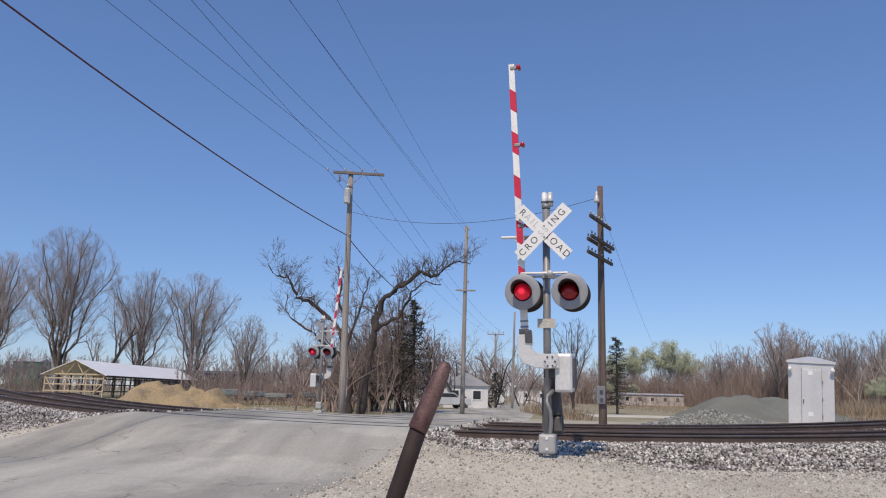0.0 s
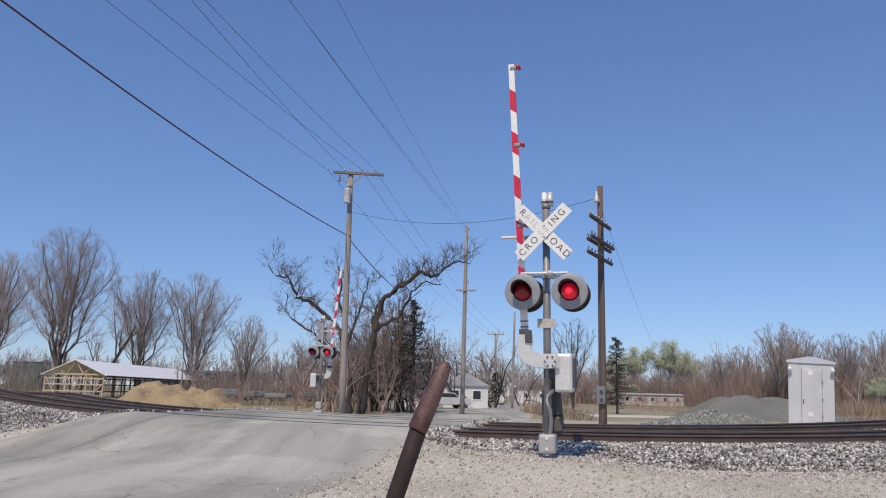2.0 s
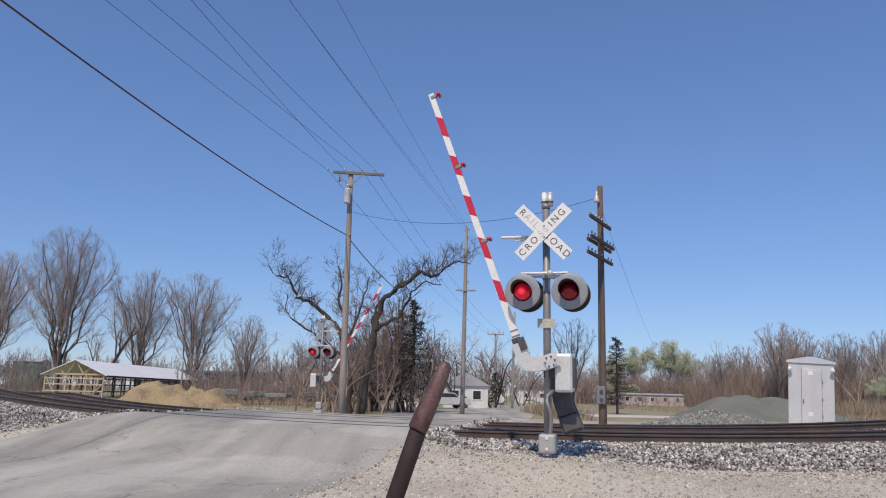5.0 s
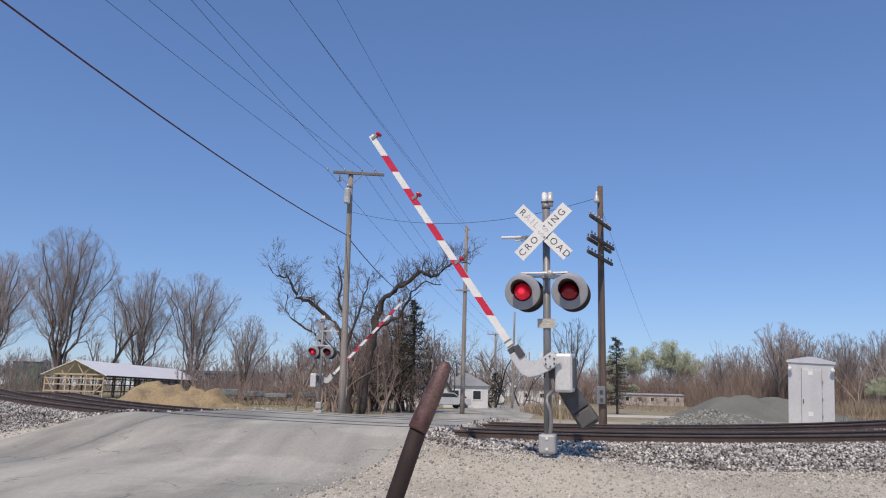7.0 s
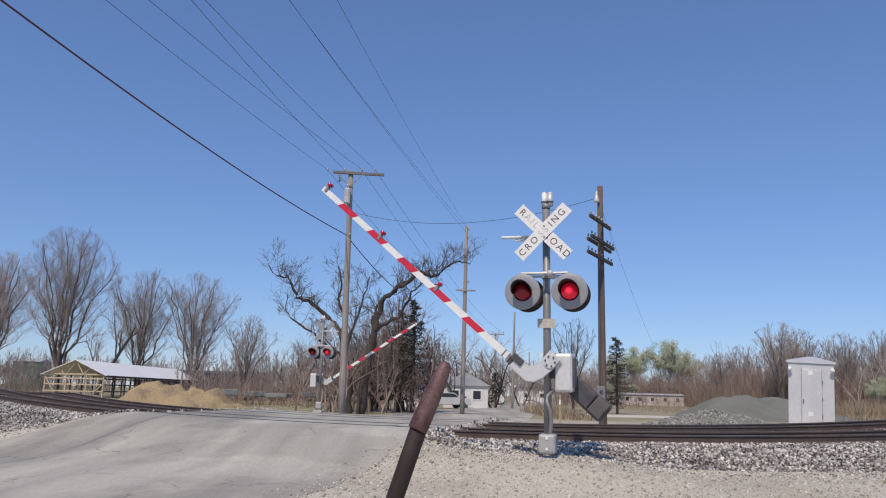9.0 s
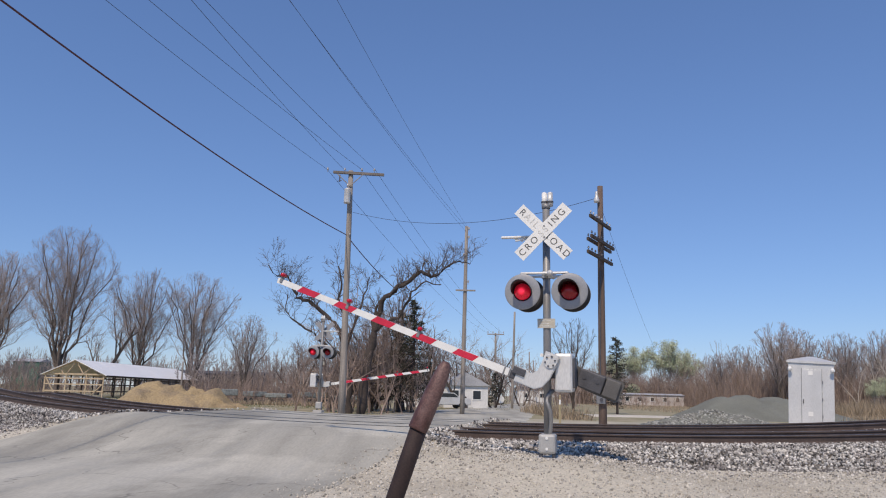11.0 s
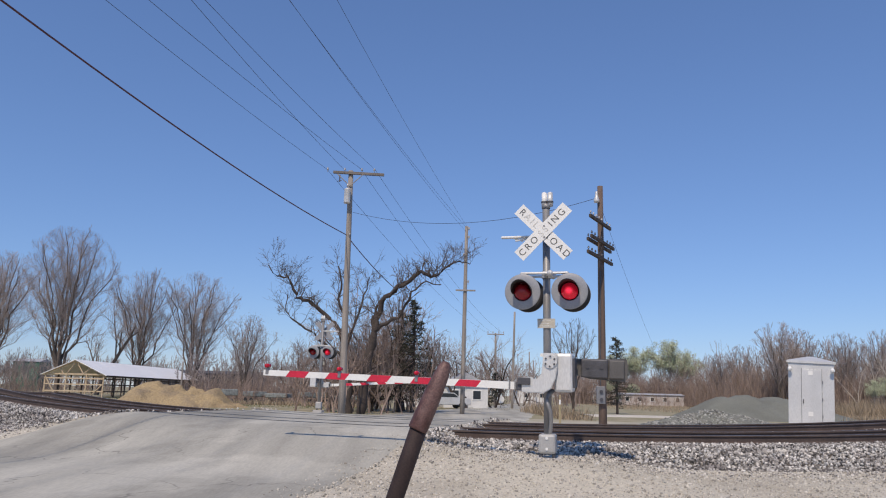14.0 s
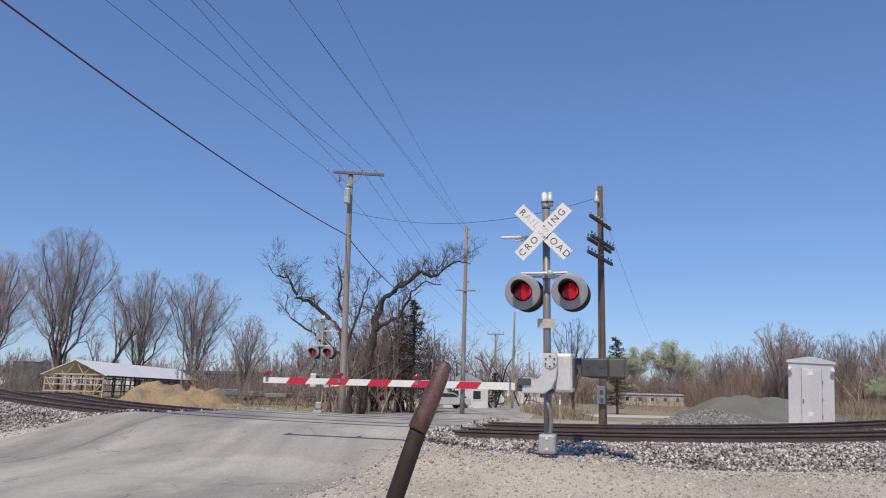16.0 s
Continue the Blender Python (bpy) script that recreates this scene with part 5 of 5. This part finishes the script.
def build_gnarled_tree():
    """The old tree by the road: a stout trunk with two long crooked limbs."""
    rng = random.Random(21)
    x, y = -4.45, 43.0
    z = ground_level(x, y)
    tree = thing("gnarled_tree", pose(x, y, z), "old gnarled bare tree with long crooked limbs", "tree")
    store = dict(thick=([], []), thin=([], []))
    opts = dict(DEFAULT, wander=0.22, lift=0.05, angle=0.7, kids=[3, 3, 3], thick=0.035, least=0.008)
    def line(pts, r0, r1):
        # offsets in metres from the trunk's foot, along x and up
        p = [Vector((a * (0.88 if a > 0 else 0.95), b, c)) for a, b, c in pts]
        fine = []
        for i in range(len(p) - 1):
            for j in range(3):
                fine.append(p[i].lerp(p[i + 1], j / 3) + Vector((rng.gauss(0, 0.05), rng.gauss(0, 0.05), rng.gauss(0, 0.05))))
        fine.append(p[-1])
        rad = [0.64 * (r0 + (r1 - r0) * (i / (len(fine) - 1))) * (1 + 0.14 * rng.uniform(-1, 1)) for i in range(len(fine))]
        tube_into(*store["thick"], fine, rad, 9)
        return fine, rad
    trunk, _ = line([(0, 0, -0.4), (0.05, 0, 0.9), (0.2, 0, 2.4), (0.42, 0, 3.6), (0.62, 0, 4.7)], 0.48, 0.30)
    trunk2, _ = line([(-0.9, 0.6, -0.4), (-0.95, 0.6, 1.4), (-1.2, 0.5, 3.2), (-1.45, 0.4, 4.4)], 0.40, 0.24)
    limbs = [
        line([(0.62, 0, 4.7), (0.85, 0, 5.7), (1.25, -0.1, 6.7), (2.1, -0.2, 7.3), (3.0, -0.2, 7.75), (3.6, -0.2, 8.3), (4.25, -0.3, 8.0), (4.75, -0.3, 8.05), (5.4, -0.3, 8.7), (6.2, -0.3, 8.95), (6.9, -0.2, 8.8)], 0.29, 0.04),
        line([(0.62, 0, 4.7), (1.4, -0.2, 5.2), (2.2, -0.3, 5.5), (2.7, -0.3, 6.3), (3.0, -0.4, 7.0), (4.0, -0.4, 7.6), (5.0, -0.4, 7.5)], 0.20, 0.04),
        line([(-1.45, 0.4, 4.4), (-1.9, 0.3, 5.2), (-2.9, 0.2, 5.9), (-3.6, 0.1, 6.4), (-4.3, 0, 6.6), (-4.6, 0, 7.3), (-4.9, 0, 7.8), (-5.7, 0, 7.9), (-6.2, 0, 8.5)], 0.23, 0.035),
        line([(-1.2, 0.5, 3.2), (-2.6, 0.4, 4.0), (-3.4, 0.3, 4.7), (-4.4, 0.2, 5.2), (-5.0, 0.2, 5.9), (-4.9, 0.2, 6.8)], 0.13, 0.03),
        line([(-1.45, 0.4, 4.4), (-1.2, 0.4, 5.4), (-1.8, 0.4, 6.6), (-1.6, 0.4, 7.6), (-1.9, 0.4, 8.6)], 0.18, 0.05),
        line([(-1.2, 0.5, 4.0), (-0.5, 0.5, 5.5), (-0.2, 0.6, 6.9), (0.1, 0.6, 8.0)], 0.15, 0.04),
        line([(0.62, 0, 4.7), (0.5, 0.1, 5.5), (0.75, 0.1, 6.3)], 0.2, 0.1),
    ]
    for pts, rad in limbs:
        n = len(pts)
        for i in range(n // 4, n):
            for s in range(2 if rng.random() < 0.7 else 1):
                d = Vector((rng.gauss(0, 0.5), rng.gauss(0, 0.5), rng.uniform(0.3, 1.2))).normalized()
                branch_out(rng, store, pts[i], d, rng.uniform(0.5, 1.1) * (0.8 + 0.45 * i / n), max(0.010, min(0.035, rad[i] * 0.4)), 3 if rng.random() < 0.4 else 2, opts)
    raw("trunk", *store["thick"], M["darkbark"], tree, "stout dark furrowed trunk and limbs", smooth=True)
    raw("crown", *store["thin"], M["bark"], tree, "thin bare twigs")


def build_conifer(x, y, h, seed, label, spread=0.30, sparse=False):
    rng = random.Random(seed)
    tree = thing("conifer", ground_pose(x, y), label, "tree")
    v, f = [], []
    tube_into(v, f, [Vector((0, 0, -0.3)), Vector((0.05, 0, h * 0.5)), Vector((0, 0, h))], [h * 0.018, h * 0.011, 0.02], 7)
    nv, nf = [], []
    for k in range(90 if not sparse else 34):
        t = 0.12 + 0.86 * k / (90 if not sparse else 34)
        a = rng.uniform(0, 6.283)
        ln = h * spread * (1.05 - t) * rng.uniform(0.6, 1.25) + 0.15
        p = Vector((0, 0, h * t))
        d = Vector((math.cos(a), math.sin(a), rng.uniform(-0.25, 0.2) if not sparse else 0.15))
        pts = [p, p + d * ln * 0.5 + Vector((0, 0, -0.05 * ln)), p + d * ln]
        tube_into(v, f, pts, [0.03, 0.02, 0.008], 4)
        for s in range(int(26 if not sparse else 14)):
            u = rng.uniform(0.15, 1.0)
            c = p + d * ln * u + Vector((rng.gauss(0, 0.09), rng.gauss(0, 0.09), rng.gauss(0, 0.07))) * (0.5 + ln * 0.4)
            o = len(nv)
            e = Vector((rng.gauss(0, 1), rng.gauss(0, 1), rng.gauss(-0.4, 0.6))).normalized() * rng.uniform(0.10, 0.26)
            w = e.orthogonal().normalized() * 0.05
            nv += [c - w, c + e * 0.5 + w, c + e, c + w * 2]
            nf.append((o, o + 1, o + 2, o + 3))
    raw("trunk", v, f, M["darkbark"], tree, smooth=True)
    raw("foliage", nv, nf, M["needle"], tree, "dark green needles")


def build_woods(name, label, spots, h0, h1, seed, material, kids=(4, 3, 3), least=0.03, category="woods", lean=0.10, thick=0.9):
    """Far bare woods that nobody could count: many slim trees in one mesh. spots: (x0, y0, x1, y1, count)."""
    rng = random.Random(seed)
    store = dict(thick=([], []), thin=([], []))
    store["thick"] = store["thin"]
    opts = dict(DEFAULT, kids=list(kids), least=least, wander=0.13, lift=0.05, angle=0.62)
    total = sum(opts["ratio"] ** k for k in range(len(kids) + 1)) * 0.68
    for x0, y0, x1, y1, count in spots:
        for i in range(count):
            t = (i + rng.random()) / count
            x, y = x0 + (x1 - x0) * t + rng.gauss(0, 1.5), y0 + (y1 - y0) * t + rng.gauss(0, 4)
            h = rng.uniform(h0, h1)
            d = Vector((rng.gauss(0, lean), rng.gauss(0, lean), 1)).normalized()
            root = Vector((x, y, ground_level(x, y) - 0.3))
            opts["dome"] = (root + Vector((0, 0, h * 0.58)), h * 0.30, h * 0.44)
            branch_out(rng, store, root, d, h / total, h * 0.011 * thick, len(kids), opts)
    tagged(raw(name, *store["thin"], material), label, category, kind="stuff")


def build_brush(name, label, spots, material, seed, h0, h1, count, wide, category="brush"):
    """Dry grass and brush: upright bent blades."""
    rng = random.Random(seed)
    v, f = [], []
    for k in range(count):
        x0, y0, x1, y1 = spots[k % len(spots)]
        x, y = rng.uniform(x0, x1), rng.uniform(y0, y1)
        z = ground_level(x, y)
        h = rng.uniform(h0, h1) * (0.6 + 0.6 * (noise.noise((x * 0.25, y * 0.25, 9)) + 0.5))
        a = rng.uniform(0, 3.14)
        w = Vector((math.cos(a), math.sin(a), 0)) * wide * rng.uniform(0.5, 1.3)
        p, b = Vector((x, y, z - 0.05)), Vector((rng.gauss(0, 0.25), rng.gauss(0, 0.25), 1)) * h
        o = len(v)
        v += [p - w, p + w, p + b * 0.6 + w * 0.7, p + b, p + b * 0.6 - w * 0.7]
        f.append((o, o + 1, o + 2, o + 3, o + 4))
    tagged(raw(name, v, f, material), label, category, kind="stuff")


def build_trees():
    maple = crown_tree("maple_tree", ground_pose(-57.3, 112), "tall bare maple tree with many upright stems", 5, 25.8, 7.6, M["bark"], "bare trees behind the barn", stems=10, sides=14, twigs=7, bole=0.08, low=0.2)
    second = crown_tree("maple_tree", ground_pose(-53.4, 132), "bare maple tree with a dense rounded crown", 8, 22.4, 8.6, M["bark"], "bare trees behind the barn", stems=11, sides=13, twigs=8, bole=0.06, low=0.2)
    third = grow_tree("bare_tree", ground_pose(-56.8, 124, 40), "slender bare tree with a bent trunk", 12, 18.0, 1, 0.2, M["bark"], "bare trees behind the barn", least=0.014, angle=0.6, kids=[5, 5, 5, 4], spray=2, wide=3.6, wander=0.14)
    copy_thing(second, ground_pose(-43.6, 131, 130, 0.98, 0.97))
    copy_thing(maple, ground_pose(-70.0, 115, 70, 0.87, 1.05))
    copy_thing(second, ground_pose(-80.0, 122, 200, 0.9, 0.95))
    crown_tree("bare_tree", ground_pose(-26.3, 100), "low dense bare tree with brownish buds", 15, 11.4, 4.6, M["bark"], "", stems=9, sides=12, twigs=7, low=0.15, leaves=(M["brush"], 2500, 0.05))
    copy_thing(third, ground_pose(-21.0, 104, 80, 0.55, 0.7))
    build_gnarled_tree()
    # trees round the old one and along the road
    a = grow_tree("bare_tree", ground_pose(-6.6, 50), "bare tree with a spreading crown", 31, 9.5, 3, 0.4, M["darkbark"], "roadside trees", angle=0.7, kids=[4, 4, 4, 3], wander=0.16)
    copy_thing(a, ground_pose(-2.6, 53, 140, 0.98))
    copy_thing(a, ground_pose(-4.9, 56, 250, 0.85))
    b = grow_tree("bare_tree", ground_pose(2.6, 76), "broad bare tree beside the road", 37, 9.6, 2, 0.5, M["darkbark"], "roadside trees", angle=0.75, kids=[4, 4, 4, 3], wander=0.2, lift=0.02)
    copy_thing(b, ground_pose(6.1, 84, 120, 0.86))
    crown_tree("bare_tree", ground_pose(13.4, 75), "bare tree with a rounded crown behind the signal", 71, 9.3, 2.9, M["darkbark"], "roadside trees", stems=7, sides=9, twigs=5, twig=M["bark"])
    vine = crown_tree("bare_tree", ground_pose(-2.75, 49.5), "dense brown vine-grown tree beside the old tree", 73, 7.8, 2.1, M["darkbark"], "vine-grown trees", stems=8, sides=12, twigs=9, least=0.009, twig=M["brush_twig"], low=0.08, bole=0.05)
    copy_thing(vine, ground_pose(-4.6, 51.5, 100, 0.80, 0.9))
    copy_thing(vine, ground_pose(-0.7, 52.5, 220, 0.72, 0.8))
    copy_thing(b, ground_pose(12.0, 110, 310, 0.9))
    copy_thing(third, ground_pose(9.6, 118, 160, 0.7, 0.9))
    build_conifer(-1.75, 48, 7.4, 3, "dark ragged evergreen tree beside the old tree", 0.27)
    build_conifer(-2.7, 50, 6.9, 5, "dark ragged evergreen tree beside the old tree", 0.27)
    build_conifer(6.9, 92, 4.3, 9, "low dark evergreen tree by the road", 0.42)
    build_conifer(14.7, 62, 6.4, 7, "ragged young pine with level branches", 0.36)
    green = crown_tree("budding_tree", ground_pose(58.8, 192), "rounded tree just coming into green leaf", 44, 16.2, 6.2, M["paletwig"], "budding trees", stems=7, sides=8, twigs=4, least=0.016, leaves=(M["bud"], 16000, 0.11))
    copy_thing(green, ground_pose(51.5, 196, 100, 0.9))
    copy_thing(green, ground_pose(65.5, 198, 200, 0.85))
    copy_thing(green, ground_pose(47.0, 205, 300, 0.8))
    for x, y, s in ((65.5, 112, 0.30), (69.0, 116, 0.34), (72.5, 118, 0.30), (46.0, 178, 0.3), (41.0, 182, 0.34)):
        copy_thing(green, ground_pose(x, y, x * 40, s))
    elm = crown_tree("bare_tree", ground_pose(57.6, 126), "tall bare tree with a rounded crown at the field's edge", 81, 15.0, 5.2, M["bark"], "trees at the field's edge", stems=9, sides=12, twigs=6, least=0.012)
    for x, y, turn, k, kx in ((64.0, 132, 110, 0.97, 0.95), (71.5, 131, 210, 0.93, 0.8), (77.8, 131, 300, 0.97, 0.85), (67.8, 140, 20, 0.9, 0.9), (55.0, 146, 70, 0.72, 0.8), (61.5, 150, 160, 0.85, 0.9), (84.0, 136, 250, 0.95, 0.9)):
        copy_thing(elm, ground_pose(x, y, turn, k, kx))
    build_woods("pale_saplings", "slim pale-barked saplings at the field's edge", [(66, 118, 82, 116, 26)], 8.0, 12.0, 59, M["paletwig"], (4, 4), 0.02, lean=0.05)
    build_woods("far_woods", "brown bare woods along the field's edge", [(34, 205, 75, 200, 90), (54, 150, 95, 140, 120), (60, 138, 92, 128, 70)], 8.5, 14.0, 51, M["twig"])
    build_woods("far_thicket", "brown thicket of bare saplings", [(28, 190, 66, 186, 230), (52, 150, 95, 130, 330), (56, 138, 90, 122, 160), (22, 120, 24, 150, 20)], 4.5, 9.0, 52, M["brush_twig"], (5, 4), 0.022)
    build_woods("left_woods", "distant bare trees and thicket beyond the barn", [(-125, 150, -84, 165, 150), (-84, 165, -60, 175, 40), (-40, 120, -14, 105, 60), (-20, 100, 0, 120, 50), (0, 130, 24, 140, 60)], 5.0, 10.0, 53, M["twig"])
    build_woods("roadside_thicket", "dense brown thicket under the old tree", [(-7.6, 47, -1.2, 52, 60), (-9.5, 60, -3, 58, 30)], 2.6, 6.2, 54, M["brush_twig"], (4, 4, 3), 0.011, thick=1.3)
    build_woods("distant_treeline", "faint brown belt of trees on the horizon", [(-260, 300, -40, 260, 200), (-60, 250, 80, 270, 140), (80, 270, 260, 300, 110)], 8.0, 15.0, 57, M["brush_twig"], (4, 4), 0.07, thick=1.2)
    build_woods("fence_row", "low brown brush along the fence row", [(-104, 150, -60, 138, 130), (-36, 118, -8, 96, 90), (-24, 80, -7, 78, 60), (36, 156, 54, 162, 60)], 1.6, 3.6, 58, M["brush_twig"], (5, 4), 0.018, thick=1.3)
    build_brush("thicket_stems", "dense upright brown stems filling the woods' edge", [(30, 180, 68, 190), (50, 128, 74, 150), (66, 124, 96, 140)], M["brush_twig"], 67, 3.5, 9.0, 17000, 0.03, "thicket")
    build_brush("left_stems", "dense brown stems beyond the barn", [(-126, 150, -80, 168), (-36, 100, -10, 112), (-24, 86, -6, 92)], M["brush_twig"], 68, 1.5, 4.5, 6000, 0.02, "thicket")
    build_brush("yard_weeds", "brown weeds in front of the scrap yard", [(-22, 64, -7, 68)], M["brush"], 66, 0.2, 0.7, 1800, 0.025, "weeds")
    build_brush("dry_field_grass", "short dry tan grass across the field", [(24, 60, 60, 120), (26, 44, 48, 70), (30, 120, 60, 165)], M["brush"], 61, 0.15, 0.55, 12000, 0.03, "dry grass")
    build_brush("tall_field_grass", "tall dry tan grass at the field's edge", [(44, 84, 66, 104), (56, 104, 80, 116)], M["brush"], 65, 1.0, 2.3, 9000, 0.035, "dry grass")
    build_brush("yard_grass", "short green and dry spring grass", [(-24, 56, -6, 75), (-40, 58, -20, 90), (3, 62, 8.2, 100)], M["grass"], 62, 0.06, 0.2, 9000, 0.03, "grass")
    build_brush("roadside_weeds", "tan weeds beside the far road", [(6.6, 41, 8.6, 62)], M["brush"], 63, 0.3, 1.0, 1500, 0.02, "weeds")


M["brush_twig"] = mat("reddish_brown_saplings", (0.30, 0.228, 0.19), 0.95, 0, 0.25, 1, 6, 0.0, island=(0.72, 1.28))
build_trees()


# ---- motion of the gates and the flashing lenses ----
def motions():
    near = [(0.0, 87.3), (2.6, 87.21), (3.0, 84.4), (3.5, 80.95), (4.0, 77.5), (5.2, 69.01), (6.5, 59.51), (7.0, 55.78), (7.5, 51.94), (8.0, 48.1), (8.5, 44.7), (9.0, 41.3), (10.2, 29.83), (11.3, 16.61), (11.5, 14.0), (12.0, 8.2), (12.5, 4.7), (13.0, 4.07), (13.5, 3.24), (14.0, 1.76), (14.5, 0.39), (16.0, 0.3)]
    walk(near_gate, [(t, pose(PIV_X, 0, PIV_Z, 0, a, 0)) for t, a in near])
    far = [(0.0, 85.7), (2.0, 85.85), (2.5, 83.39), (3.0, 78.92), (3.5, 73.96), (4.0, 69.0), (5.2, 60.21), (6.5, 51.44), (7.0, 47.52), (8.0, 40.7), (9.0, 33.9), (10.2, 19.64), (11.4, 5.98), (12.2, 4.9), (12.8, 3.4), (16.0, 3.4)]
    walk(far_gate, [(t, pose(PIV_X, 0, PIV_Z, 0, a, 0)) for t, a in far])
    # the two lenses of a pair take turns, about every 0.6 s
    for lens, side in near_lenses + far_lenses:
        # side -1: left lamp as the road user sees it, lit first
        on = side < 0
        rows = [(0.0, 0 if on else 180)]
        for k in range(27):
            t = 0.25 + 0.606 * k
            a, b = (0, 180) if on else (180, 0)
            for dt, f in ((-0.067, 0.0), (-0.033, 0.3), (0.0, 0.5), (0.033, 0.7), (0.067, 1.0)):
                if t + dt < 15.98:
                    rows.append((t + dt, a + (b - a) * f))
            on = not on
        # the clip ends halfway through the last change
        rows.append((16.0, 90))
        walk(lens, [(t, pose(0, LENS_Y, 0, 0, 0, a)) for t, a in rows])


motions()
